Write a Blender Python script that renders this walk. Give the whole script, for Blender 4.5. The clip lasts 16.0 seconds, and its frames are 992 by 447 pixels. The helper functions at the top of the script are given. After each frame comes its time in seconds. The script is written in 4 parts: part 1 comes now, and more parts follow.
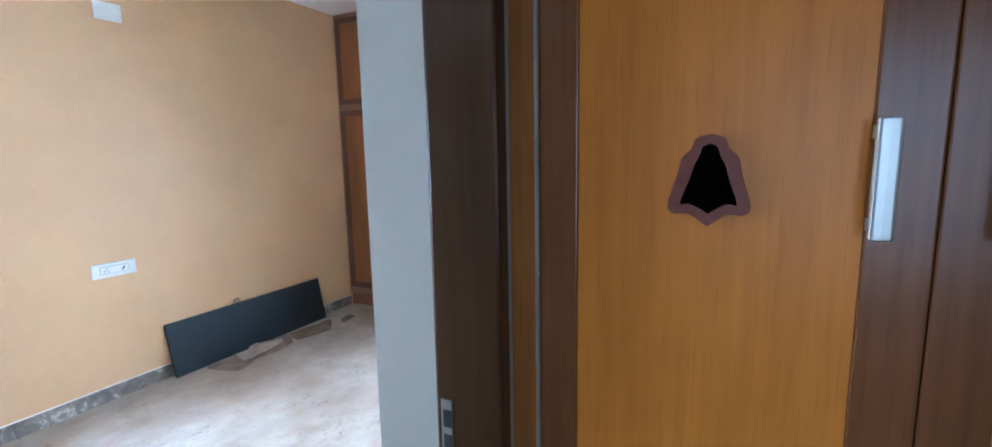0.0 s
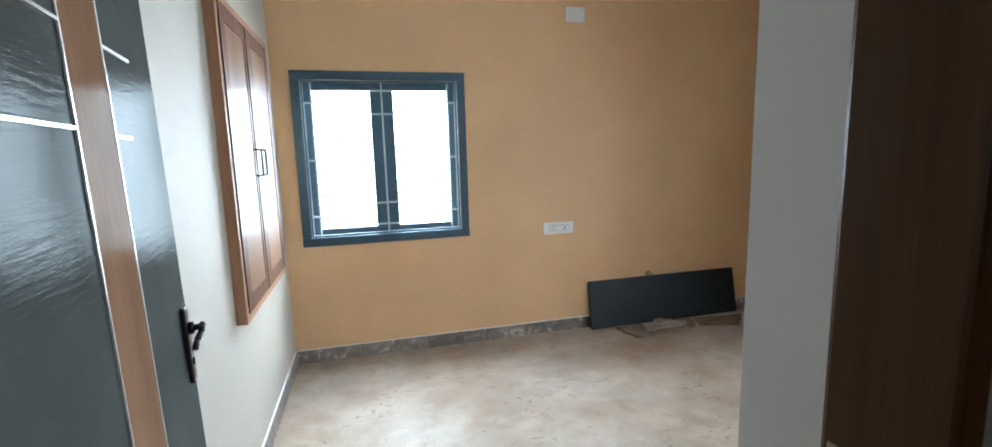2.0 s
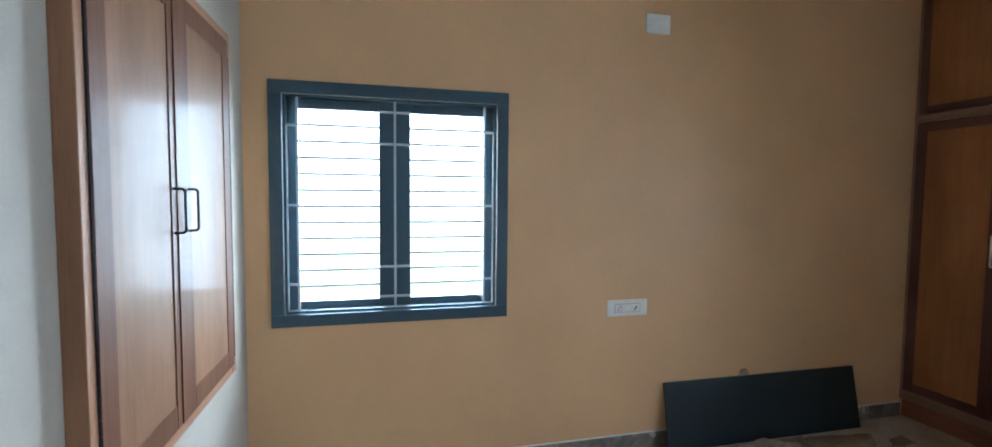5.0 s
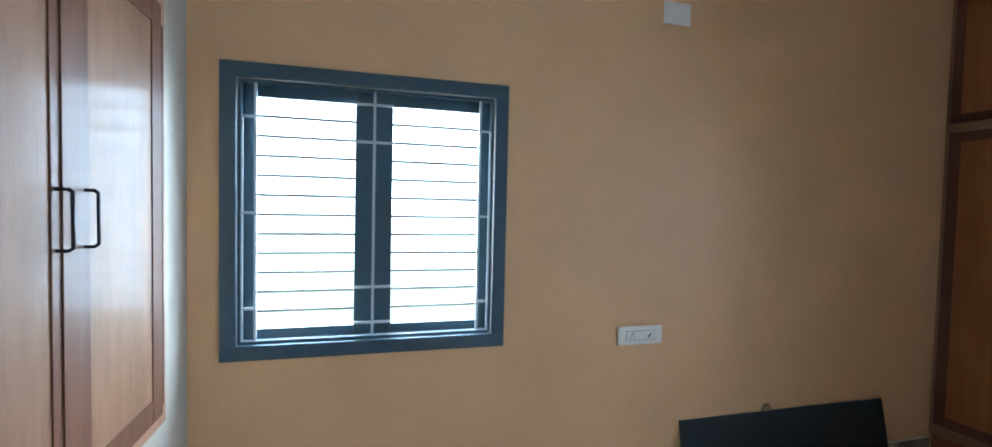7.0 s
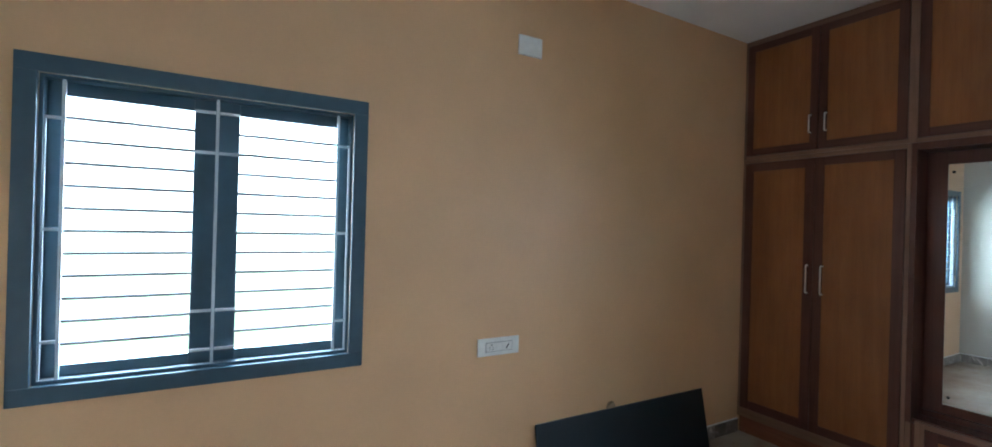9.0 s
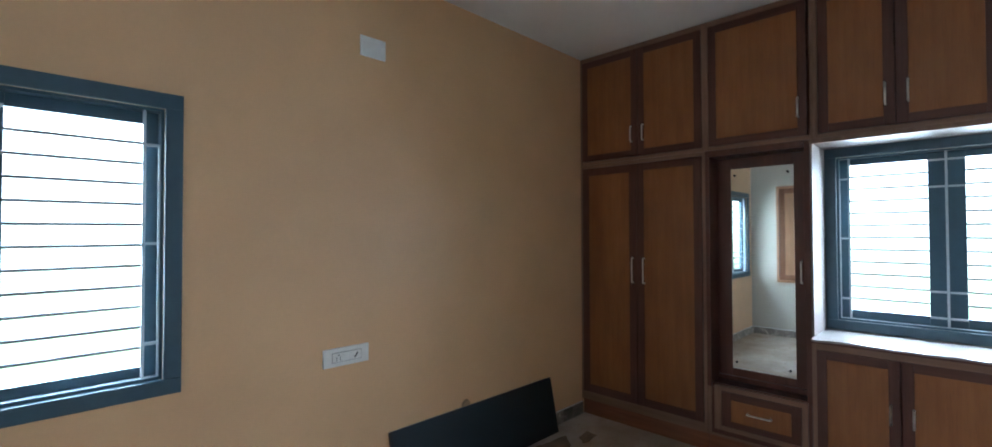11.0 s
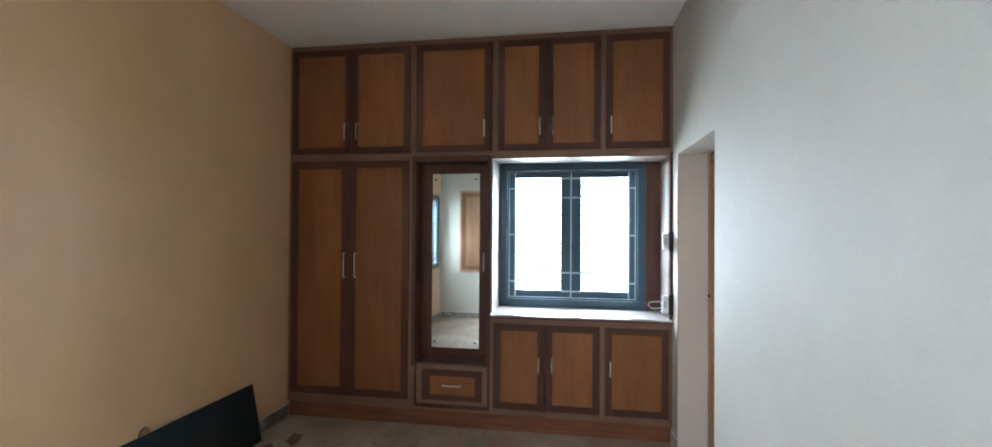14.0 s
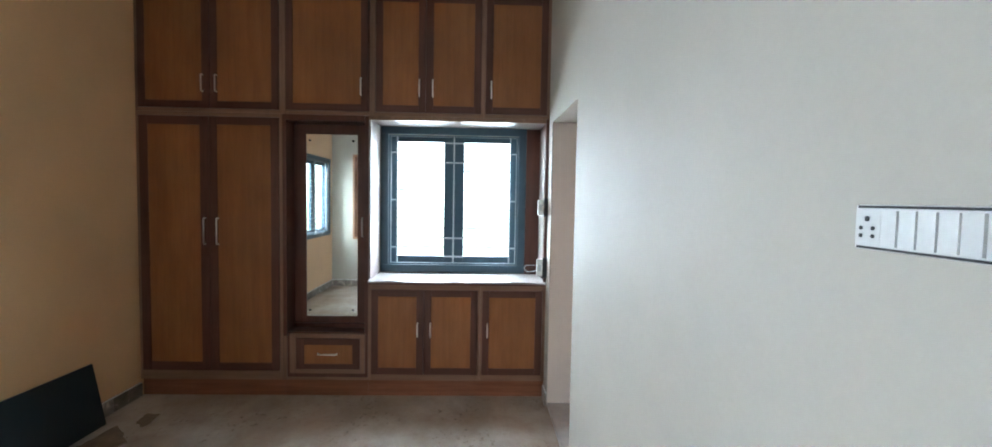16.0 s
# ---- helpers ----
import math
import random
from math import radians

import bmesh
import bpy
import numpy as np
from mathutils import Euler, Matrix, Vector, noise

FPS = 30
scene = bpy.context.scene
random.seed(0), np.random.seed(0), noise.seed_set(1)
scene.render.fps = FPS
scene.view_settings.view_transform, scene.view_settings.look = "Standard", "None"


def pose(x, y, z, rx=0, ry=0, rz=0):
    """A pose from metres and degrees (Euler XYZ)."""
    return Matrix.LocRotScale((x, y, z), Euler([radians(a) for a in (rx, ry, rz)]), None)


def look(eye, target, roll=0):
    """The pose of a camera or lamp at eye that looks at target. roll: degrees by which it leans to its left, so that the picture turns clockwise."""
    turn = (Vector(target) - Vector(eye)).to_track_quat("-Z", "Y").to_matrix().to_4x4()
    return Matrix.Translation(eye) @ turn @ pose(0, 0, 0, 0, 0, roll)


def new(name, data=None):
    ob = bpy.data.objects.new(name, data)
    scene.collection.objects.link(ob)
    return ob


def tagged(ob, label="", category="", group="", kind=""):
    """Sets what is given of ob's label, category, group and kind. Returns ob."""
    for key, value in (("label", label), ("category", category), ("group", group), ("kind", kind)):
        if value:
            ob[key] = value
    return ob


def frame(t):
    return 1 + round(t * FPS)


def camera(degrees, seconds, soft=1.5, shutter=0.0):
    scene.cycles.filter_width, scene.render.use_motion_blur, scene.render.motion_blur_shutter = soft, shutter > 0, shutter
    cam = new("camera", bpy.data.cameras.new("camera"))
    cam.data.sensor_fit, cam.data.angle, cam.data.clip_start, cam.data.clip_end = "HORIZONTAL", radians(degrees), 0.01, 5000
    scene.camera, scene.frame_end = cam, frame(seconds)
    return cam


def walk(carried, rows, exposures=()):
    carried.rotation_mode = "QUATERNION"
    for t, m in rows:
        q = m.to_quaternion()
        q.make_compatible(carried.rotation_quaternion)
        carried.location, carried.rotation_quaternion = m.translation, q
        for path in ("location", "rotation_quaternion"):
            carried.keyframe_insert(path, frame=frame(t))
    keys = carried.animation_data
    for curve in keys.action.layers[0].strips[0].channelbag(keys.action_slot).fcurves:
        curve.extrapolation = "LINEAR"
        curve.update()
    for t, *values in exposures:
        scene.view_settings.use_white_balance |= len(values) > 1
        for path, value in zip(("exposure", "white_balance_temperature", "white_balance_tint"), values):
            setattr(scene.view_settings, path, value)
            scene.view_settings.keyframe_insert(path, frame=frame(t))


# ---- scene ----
cam = camera(91.9, 16.0, soft=1.7)
PATH = [
    (0, (-0.062, -0.006, 1.626), (1.712, 0.871, 1.337), -1.1),
    (0.5, (0.025, 0.025, 1.623), (1.453, 1.395, 1.335), -1.9),
    (1, (0.114, 0.014, 1.547), (0.98, 1.797, 1.282), -3.7),
    (1.5, (0.118, 0.033, 1.535), (0.747, 1.911, 1.256), -3.0),
    (2, (0.125, 0.047, 1.532), (0.633, 1.959, 1.241), -1.6),
    (2.5, (0.094, 0.232, 1.531), (0.567, 2.153, 1.237), -0.4),
    (3, (0.081, 0.379, 1.555), (0.609, 2.287, 1.272), 0.5),
    (3.5, (0.198, 0.575, 1.55), (0.613, 2.522, 1.357), 0.2),
    (4, (0.26, 0.752, 1.56), (0.602, 2.716, 1.398), 0.2),
    (4.5, (0.167, 0.956, 1.564), (0.563, 2.913, 1.437), 0.3),
    (5, (0.181, 1.132, 1.571), (0.656, 3.071, 1.455), 0.5),
    (7.5, (0.221, 1.543, 1.57), (0.815, 3.452, 1.514), 2.0),
    (8, (0.237, 1.515, 1.565), (0.966, 3.378, 1.532), 2.1),
    (8.5, (0.252, 1.482, 1.574), (1.12, 3.284, 1.555), 2.0),
    (9, (0.278, 1.448, 1.578), (1.281, 3.179, 1.579), 1.6),
    (11.5, (0.369, 1.348, 1.551), (1.887, 2.65, 1.591), -0.3),
    (12, (0.361, 1.34, 1.551), (1.986, 2.505, 1.595), -0.3),
    (12.5, (0.336, 1.367, 1.551), (2.115, 2.28, 1.606), -0.3),
    (13, (0.293, 1.402, 1.549), (2.174, 2.079, 1.61), -0.1),
    (13.5, (0.233, 1.421, 1.551), (2.179, 1.88, 1.604), 0.1),
    (14, (0.194, 1.426, 1.547), (2.169, 1.743, 1.574), 0.4),
    (14.5, (0.156, 1.44, 1.538), (2.148, 1.61, 1.536), 0.8),
    (15, (0.159, 1.407, 1.534), (2.158, 1.46, 1.504), 1.2),
    (15.5, (0.2, 1.326, 1.556), (2.198, 1.308, 1.486), 1.2),
    (16, (0.233, 1.203, 1.53), (2.23, 1.144, 1.427), 1.0),
]
walk(cam, [(t, look(eye, target, roll)) for t, eye, target, roll in PATH],
     exposures=[(0, 1.6, 4850, 10), (0.2, 1.42, 4950, 10), (0.5, 0.85, 5250, 10), (1, 0.6, 5500, 10), (1.5, 0.72, 5800, 10), (2, 0.66, 5950, 10), (2.5, 0.48, 5950, 10), (3, 0.36, 5900, 10), (3.5, 0.28, 5850, 10), (4, 0.08, 5800, 10),
                (5, 0.10, 5600, 10), (9, 0.08, 5450, 10), (11.5, -0.05, 5500, 10), (12.5, 0.38, 5800, 10), (14, 0.38, 5850, 10), (15, 0.38, 5850, 10), (16, 0.36, 5950, 10)])

# ---- world, daylight and exposure ----
world = bpy.data.worlds.new("world")
scene.world = world
world.use_nodes = True
_wn = world.node_tree
_sky = _wn.nodes.new("ShaderNodeTexSky")
_sky.sky_type, _sky.sun_disc, _sky.sun_elevation, _sky.sun_rotation = "NISHITA", False, radians(50), radians(200)
_wn.links.new(_sky.outputs[0], _wn.nodes["Background"].inputs[0])
_wn.nodes["Background"].inputs[1].default_value = 0.1

sun = new("sun", bpy.data.lights.new("sun", "SUN"))
sun.data.energy, sun.data.angle, sun.data.color = 1.0, radians(15), (1, 0.95, 0.88)
sun.matrix_world = look((0, 0, 8), (2.0, 3.5, 0))


def window_light(name, eye, target, size, watts, colour):
    """The overcast sky's light in a window's opening."""
    ob = new(name, bpy.data.lights.new(name, "AREA"))
    ob.data.shape, ob.data.size, ob.data.energy, ob.data.color = "SQUARE", size, watts, colour
    ob.matrix_world = look(eye, target)
    return ob


SKY = (0.78, 0.885, 1.0)
window_light("daylight_north", (0.265, 4.55, 2.05), (0.265, 2.4, 1.1), 2.6, 760, SKY)
window_light("daylight_east", (5.05, 1.45, 2.05), (2.9, 1.45, 1.1), 2.6, 740, SKY)
window_light("daylight_hall", (-2.52, -0.7, 1.6), (0.8, -0.7, 1.6), 2.0, 16, SKY)

# ---- materials ----


def nodes_of(name):
    m = bpy.data.materials.new(name)
    m.use_nodes = True
    nt = m.node_tree
    return m, nt, nt.nodes["Principled BSDF"]


def coords(nt, scale):
    tc = nt.nodes.new("ShaderNodeTexCoord")
    mp = nt.nodes.new("ShaderNodeMapping")
    mp.inputs["Scale"].default_value = scale
    nt.links.new(tc.outputs["Object"], mp.inputs["Vector"])
    return mp.outputs["Vector"]


def noise_tex(nt, vec, scale, detail=4.0, rough=0.55):
    n = nt.nodes.new("ShaderNodeTexNoise")
    n.inputs["Scale"].default_value, n.inputs["Detail"].default_value, n.inputs["Roughness"].default_value = scale, detail, rough
    nt.links.new(vec, n.inputs["Vector"])
    return n.outputs["Fac"]


def ramp(nt, fac, stops):
    r = nt.nodes.new("ShaderNodeValToRGB")
    while len(r.color_ramp.elements) < len(stops):
        r.color_ramp.elements.new(0.5)
    for el, (p, c) in zip(r.color_ramp.elements, stops):
        el.position, el.color = p, (*c, 1)
    nt.links.new(fac, r.inputs["Fac"])
    return r.outputs["Color"]


def mix(nt, a, b, fac, mode="MIX"):
    m = nt.nodes.new("ShaderNodeMix")
    m.data_type, m.blend_type = "RGBA", mode
    for sock, v in ((m.inputs[0], fac), (m.inputs[6], a), (m.inputs[7], b)):
        if isinstance(v, (int, float)):
            sock.default_value = v
        elif isinstance(v, tuple):
            sock.default_value = (*v, 1)
        else:
            nt.links.new(v, sock)
    return m.outputs[2]


def relief(nt, bsdf, fac, strength, distance):
    b = nt.nodes.new("ShaderNodeBump")
    b.inputs["Strength"].default_value, b.inputs["Distance"].default_value = strength, distance
    nt.links.new(fac, b.inputs["Height"])
    nt.links.new(b.outputs["Normal"], bsdf.inputs["Normal"])
    nt.links.new(b.outputs["Normal"], bsdf.inputs["Coat Normal"])


def paint(name, colour, rough=0.75, spread=0.05, grain=0.0012, gloss=0.2):
    """Rolled emulsion: fine roller stipple, faint clouds and marks."""
    m, nt, b = nodes_of(name)
    v = coords(nt, (1, 1, 1))
    lo = tuple(c * (1 - spread) for c in colour)
    hi = tuple(min(1, c * (1 + spread)) for c in colour)
    cloud = ramp(nt, noise_tex(nt, v, 1.6, 5), [(0.35, lo), (0.65, hi)])
    fine = ramp(nt, noise_tex(nt, v, 60, 3), [(0.3, (0.975, 0.975, 0.975)), (0.7, (1, 1, 1))])
    nt.links.new(mix(nt, cloud, fine, 1.0, "MULTIPLY"), b.inputs["Base Color"])
    b.inputs["Roughness"].default_value = rough
    b.inputs["Specular IOR Level"].default_value = gloss
    relief(nt, b, noise_tex(nt, v, 220, 3), 0.12, grain)
    return m


def wood(name, dark, light, rough, along="Z", gloss=0.5, coat=0.0, figure=1.0, spread=(0.3, 0.72), haze=0.08):
    """Veneer with long grain, broader figure and a slight tone change from piece to piece."""
    m, nt, b = nodes_of(name)
    s = {"Z": (38, 38, 1.6), "Y": (38, 1.6, 38), "X": (1.6, 38, 38)}[along]
    s2 = {"Z": (7, 7, 0.5), "Y": (7, 0.5, 7), "X": (0.5, 7, 7)}[along]
    g = noise_tex(nt, coords(nt, s), 1.0 * figure, 6, 0.62)
    f = noise_tex(nt, coords(nt, s2), 1.0, 3)
    c = ramp(nt, g, [(spread[0], dark), (spread[1], light)])
    broad = ramp(nt, f, [(0.3, (0.8, 0.78, 0.76)), (0.7, (1.08, 1.06, 1.05))])
    info = nt.nodes.new("ShaderNodeObjectInfo")
    tone = ramp(nt, info.outputs["Random"], [(0.0, (0.9, 0.89, 0.88)), (1.0, (1.06, 1.05, 1.04))])
    s3 = {"Z": (260, 260, 9), "Y": (260, 9, 260), "X": (9, 260, 260)}[along]
    pore = ramp(nt, noise_tex(nt, coords(nt, s3), 1.0, 3), [(0.30, (0.72, 0.68, 0.64)), (0.45, (1, 1, 1))])
    blotch = ramp(nt, noise_tex(nt, coords(nt, tuple(0.35 * k ** 0.55 + 1.2 for k in s)), 1.6, 4), [(0.35, (0.86, 0.84, 0.82)), (0.65, (1.07, 1.06, 1.05))])
    c = mix(nt, mix(nt, mix(nt, c, pore, 0.5, "MULTIPLY"), blotch, 0.9, "MULTIPLY"), mix(nt, broad, tone, 1.0, "MULTIPLY"), 0.85, "MULTIPLY")
    nt.links.new(c, b.inputs["Base Color"])
    r = nt.nodes.new("ShaderNodeMapRange")
    r.inputs["To Min"].default_value, r.inputs["To Max"].default_value = rough * 0.85, rough * 1.2
    nt.links.new(f, r.inputs["Value"])
    nt.links.new(r.outputs[0], b.inputs["Roughness"])
    b.inputs["Specular IOR Level"].default_value = gloss
    b.inputs["Coat Weight"].default_value, b.inputs["Coat Roughness"].default_value = coat, haze
    relief(nt, b, g, 0.12, 0.0006)
    return m


def plain(name, colour, rough=0.4, metal=0.0, gloss=0.5, spread=0.06, scale=25):
    m, nt, b = nodes_of(name)
    v = coords(nt, (1, 1, 1))
    n = noise_tex(nt, v, scale, 4)
    nt.links.new(ramp(nt, n, [(0.3, tuple(c * (1 - spread) for c in colour)), (0.7, tuple(min(1, c * (1 + spread)) for c in colour))]), b.inputs["Base Color"])
    b.inputs["Roughness"].default_value, b.inputs["Metallic"].default_value = rough, metal
    b.inputs["Specular IOR Level"].default_value = gloss
    relief(nt, b, noise_tex(nt, v, scale * 6, 2), 0.06, 0.0005)
    return m


def marble_floor():
    """Dusty beige-grey marble: clouds, brown blotches, fine specks and a dull film of dust."""
    m, nt, b = nodes_of("floor_marble")
    v = coords(nt, (1, 1, 1))
    base = ramp(nt, noise_tex(nt, v, 1.1, 7, 0.6), [(0.3, (0.325, 0.240, 0.175)), (0.5, (0.395, 0.325, 0.258)), (0.7, (0.465, 0.415, 0.358))])
    blot = ramp(nt, noise_tex(nt, v, 5.0, 7, 0.68), [(0.48, (1, 1, 1)), (0.62, (0.86, 0.79, 0.73)), (0.78, (0.68, 0.58, 0.52))])
    speck = ramp(nt, noise_tex(nt, v, 45, 3), [(0.28, (0.80, 0.76, 0.72)), (0.42, (1, 1, 1))])
    # pale clouds of wiped dust
    wipe = ramp(nt, noise_tex(nt, coords(nt, (1.0, 1.35, 1.0)), 2.0, 7, 0.62), [(0.42, (0.90, 0.88, 0.86)), (0.60, (1.14, 1.14, 1.15))])
    # clusters of small dried mud marks
    where = ramp(nt, noise_tex(nt, v, 2.7, 4, 0.6), [(0.50, (0, 0, 0)), (0.60, (1, 1, 1))])
    mark = ramp(nt, noise_tex(nt, coords(nt, (1.0, 1.4, 1.0)), 19, 5, 0.6), [(0.57, (1, 1, 1)), (0.65, (0.52, 0.45, 0.41))])
    base = mix(nt, base, wipe, 0.85, "MULTIPLY")
    base = mix(nt, base, mix(nt, (1.0, 1.0, 1.0), mark, where), 0.9, "MULTIPLY")
    c = mix(nt, mix(nt, base, blot, 0.6, "MULTIPLY"), speck, 0.6, "MULTIPLY")
    nt.links.new(c, b.inputs["Base Color"])
    r = ramp(nt, noise_tex(nt, v, 2.6, 6, 0.6), [(0.3, (0.38, 0.38, 0.38)), (0.65, (0.62, 0.62, 0.62))])
    nt.links.new(r, b.inputs["Roughness"])
    b.inputs["Specular IOR Level"].default_value = 0.32
    relief(nt, b, noise_tex(nt, v, 30, 4), 0.05, 0.001)
    return m


def skirting_marble():
    m, nt, b = nodes_of("skirting_marble")
    v = coords(nt, (1, 1, 1))
    info = nt.nodes.new("ShaderNodeObjectInfo")
    w = nt.nodes.new("ShaderNodeTexNoise")
    w.noise_dimensions = "4D"
    w.inputs["Scale"].default_value, w.inputs["Detail"].default_value, w.inputs["Distortion"].default_value = 8.0, 7, 1.8
    mul = nt.nodes.new("ShaderNodeMath")
    mul.operation = "MULTIPLY"
    mul.inputs[1].default_value = 30
    nt.links.new(info.outputs["Random"], mul.inputs[0])
    nt.links.new(mul.outputs[0], w.inputs["W"])
    nt.links.new(v, w.inputs["Vector"])
    c = ramp(nt, w.outputs["Fac"], [(0.3, (0.125, 0.118, 0.11)), (0.52, (0.205, 0.19, 0.172)), (0.60, (0.28, 0.262, 0.24)), (0.645, (0.50, 0.475, 0.44)), (0.69, (0.26, 0.24, 0.22))])
    tone = ramp(nt, info.outputs["Random"], [(0.0, (0.82, 0.79, 0.76)), (1.0, (1.4, 1.32, 1.25))])
    nt.links.new(mix(nt, c, tone, 1.0, "MULTIPLY"), b.inputs["Base Color"])
    b.inputs["Roughness"].default_value = 0.3
    return m


def mirror_glass():
    m, nt, b = nodes_of("mirror_silver")
    b.inputs["Base Color"].default_value, b.inputs["Metallic"].default_value = (0.86, 0.9, 0.88, 1), 1.0
    b.inputs["Roughness"].default_value = 0.015
    return m


def pane_glass():
    m, nt, b = nodes_of("pane_glass")
    tr = nt.nodes.new("ShaderNodeBsdfTransparent")
    tr.inputs[0].default_value = (0.93, 0.97, 0.96, 1)
    gl = nt.nodes.new("ShaderNodeBsdfGlossy")
    gl.inputs["Roughness"].default_value = 0.02
    mx = nt.nodes.new("ShaderNodeMixShader")
    mx.inputs[0].default_value = 0.05
    nt.links.new(tr.outputs[0], mx.inputs[1])
    nt.links.new(gl.outputs[0], mx.inputs[2])
    nt.links.new(mx.outputs[0], nt.nodes["Material Output"].inputs["Surface"])
    return m


def laminate_dark():
    """Charcoal laminate with a fine horizontal ripple that breaks up its reflections."""
    m, nt, b = nodes_of("charcoal_laminate")
    v = coords(nt, (1, 1, 1))
    c = ramp(nt, noise_tex(nt, v, 3, 5), [(0.3, (0.058, 0.064, 0.058)), (0.7, (0.078, 0.085, 0.078))])
    nt.links.new(c, b.inputs["Base Color"])
    b.inputs["Roughness"].default_value = 0.45
    b.inputs["Specular IOR Level"].default_value = 0.0
    b.inputs["Coat Weight"].default_value, b.inputs["Coat Roughness"].default_value = 0.065, 0.06
    wv = nt.nodes.new("ShaderNodeTexWave")
    wv.bands_direction = "Z"
    wv.inputs["Scale"].default_value, wv.inputs["Distortion"].default_value, wv.inputs["Detail"].default_value = 18, 3.0, 2
    nt.links.new(v, wv.inputs["Vector"])
    streak = noise_tex(nt, coords(nt, (12, 12, 130)), 1.0, 4, 0.6)
    both = nt.nodes.new("ShaderNodeMath")
    both.operation = "MULTIPLY_ADD"
    both.inputs[1].default_value = 0.12
    nt.links.new(wv.outputs["Fac"], both.inputs[0])
    nt.links.new(streak, both.inputs[2])
    relief(nt, b, both.outputs[0], 0.65, 0.0012)
    return m


TAN = paint("tan_wall_paint", (0.685, 0.431, 0.224), 0.5, 0.05, 0.0012, 0.5)
TAN.node_tree.nodes["Principled BSDF"].inputs["Sheen Weight"].default_value = 0.2
CREAM = paint("cream_wall_paint", (0.440, 0.408, 0.346), 0.7, 0.035)
CEIL = paint("white_ceiling_paint", (0.83, 0.83, 0.82), 0.8, 0.02)
FLOOR = marble_floor()
SKIRT = skirting_marble()
W_PANEL = wood("brown_veneer", (0.285, 0.115, 0.040), (0.40, 0.172, 0.064), 0.36, "Z", 0.4, spread=(0.1, 0.95))
W_BORDER = wood("dark_walnut_veneer", (0.094, 0.036, 0.025), (0.142, 0.056, 0.039), 0.33, "Z", 0.45)
W_FRAME = wood("taupe_wood_frame", (0.232, 0.134, 0.09), (0.328, 0.198, 0.138), 0.38, "Z", 0.45)
W_PLINTH = wood("red_brown_plinth_wood", (0.195, 0.076, 0.037), (0.295, 0.126, 0.068), 0.4, "Y", 0.4)
W_TEAK = wood("orange_teak", (0.42, 0.146, 0.015), (0.62, 0.245, 0.03), 0.33, "Z", 0.22, figure=1.3, spread=(0.1, 0.95))
W_CABP = wood("red_brown_gloss_veneer", (0.20, 0.110, 0.064), (0.26, 0.150, 0.090), 0.5, "Z", 0.06, 0.075, spread=(0.15, 0.9), haze=0.14)
W_CABB = wood("mahogany_gloss_border", (0.115, 0.055, 0.033), (0.155, 0.077, 0.047), 0.5, "Z", 0.06, 0.075, haze=0.14)
W_CABF = wood("light_teak_frame", (0.30, 0.165, 0.098), (0.37, 0.21, 0.132), 0.5, "Z", 0.15)
W_JAMB = wood("dark_polished_jamb", (0.036, 0.016, 0.006), (0.068, 0.032, 0.012), 0.3, "Z", 0.1, 0.3, haze=0.06)
W_TEAKD = wood("brown_teak_jamb", (0.21, 0.078, 0.016), (0.33, 0.13, 0.027), 0.33, "Z", 0.22)
HINGE = plain("dull_hinge_steel", (0.34, 0.31, 0.27), 0.45, 0.8)
W_BATH = wood("pale_brown_teak", (0.30, 0.165, 0.09), (0.40, 0.23, 0.13), 0.4, "Z", 0.3)
W_STILE = wood("dark_brown_stile", (0.125, 0.045, 0.013), (0.19, 0.075, 0.024), 0.24, "Z", 0.35)
RIM = plain("red_brown_rim_wood", (0.155, 0.05, 0.031), 0.45, 0.0, 0.2, 0.15, 40)
W_BAND = wood("tan_laminate_band", (0.19, 0.112, 0.068), (0.24, 0.145, 0.09), 0.5, "Z", 0.0, 0.03, spread=(0.1, 0.95), haze=0.14)
# the same veneers with level grain, for rails
LEVEL = {
    W_FRAME: wood("taupe_wood_rail", (0.232, 0.134, 0.09), (0.328, 0.198, 0.138), 0.38, "Y", 0.45),
    W_BORDER: wood("dark_walnut_rail", (0.094, 0.036, 0.025), (0.142, 0.056, 0.039), 0.33, "Y", 0.45),
    W_CABF: wood("light_teak_rail", (0.30, 0.165, 0.098), (0.37, 0.21, 0.132), 0.5, "Y", 0.15),
}
LAM = laminate_dark()
STEEL = plain("satin_steel", (0.86, 0.83, 0.79), 0.42, 0.75)
CHROME = plain("chrome", (0.40, 0.42, 0.40), 0.4, 1.0)
BLACK = plain("black_metal", (0.015, 0.015, 0.017), 0.3, 0.3)
WHITE_PL = plain("white_plastic", (0.78, 0.78, 0.75), 0.3)
# the switchboard's white, greyed towards the tone of the cream wall
IVORY_PL = plain("toned_down_white_plastic", (0.57, 0.57, 0.55), 0.35)
GREY_PL = plain("grey_plastic", (0.50, 0.52, 0.54), 0.3)
DARK_PL = plain("dark_plastic", (0.02, 0.02, 0.022), 0.35)
# slate paint, its colour lifted and blued for the glare round the panes
WIN_DARK = plain("slate_window_paint", (0.045, 0.086, 0.115), 0.32)
GRILLE = plain("grey_grille_paint", (0.52, 0.56, 0.58), 0.35)
ROD = plain("mid_grey_rod_paint", (0.24, 0.26, 0.27), 0.4)
GRANITE = plain("black_granite", (0.012, 0.023, 0.029), 0.35, 0.0, 0.45, 0.5, 300)
COUNTER = plain("pale_counter_stone", (0.41, 0.37, 0.345), 0.28, 0.0, 0.5, 0.1, 14)
INLAY = plain("silver_inlay", (0.52, 0.52, 0.50), 0.38, 0.4)
CARD = plain("brown_cardboard", (0.215, 0.158, 0.115), 0.85, 0.0, 0.2, 0.3, 8)
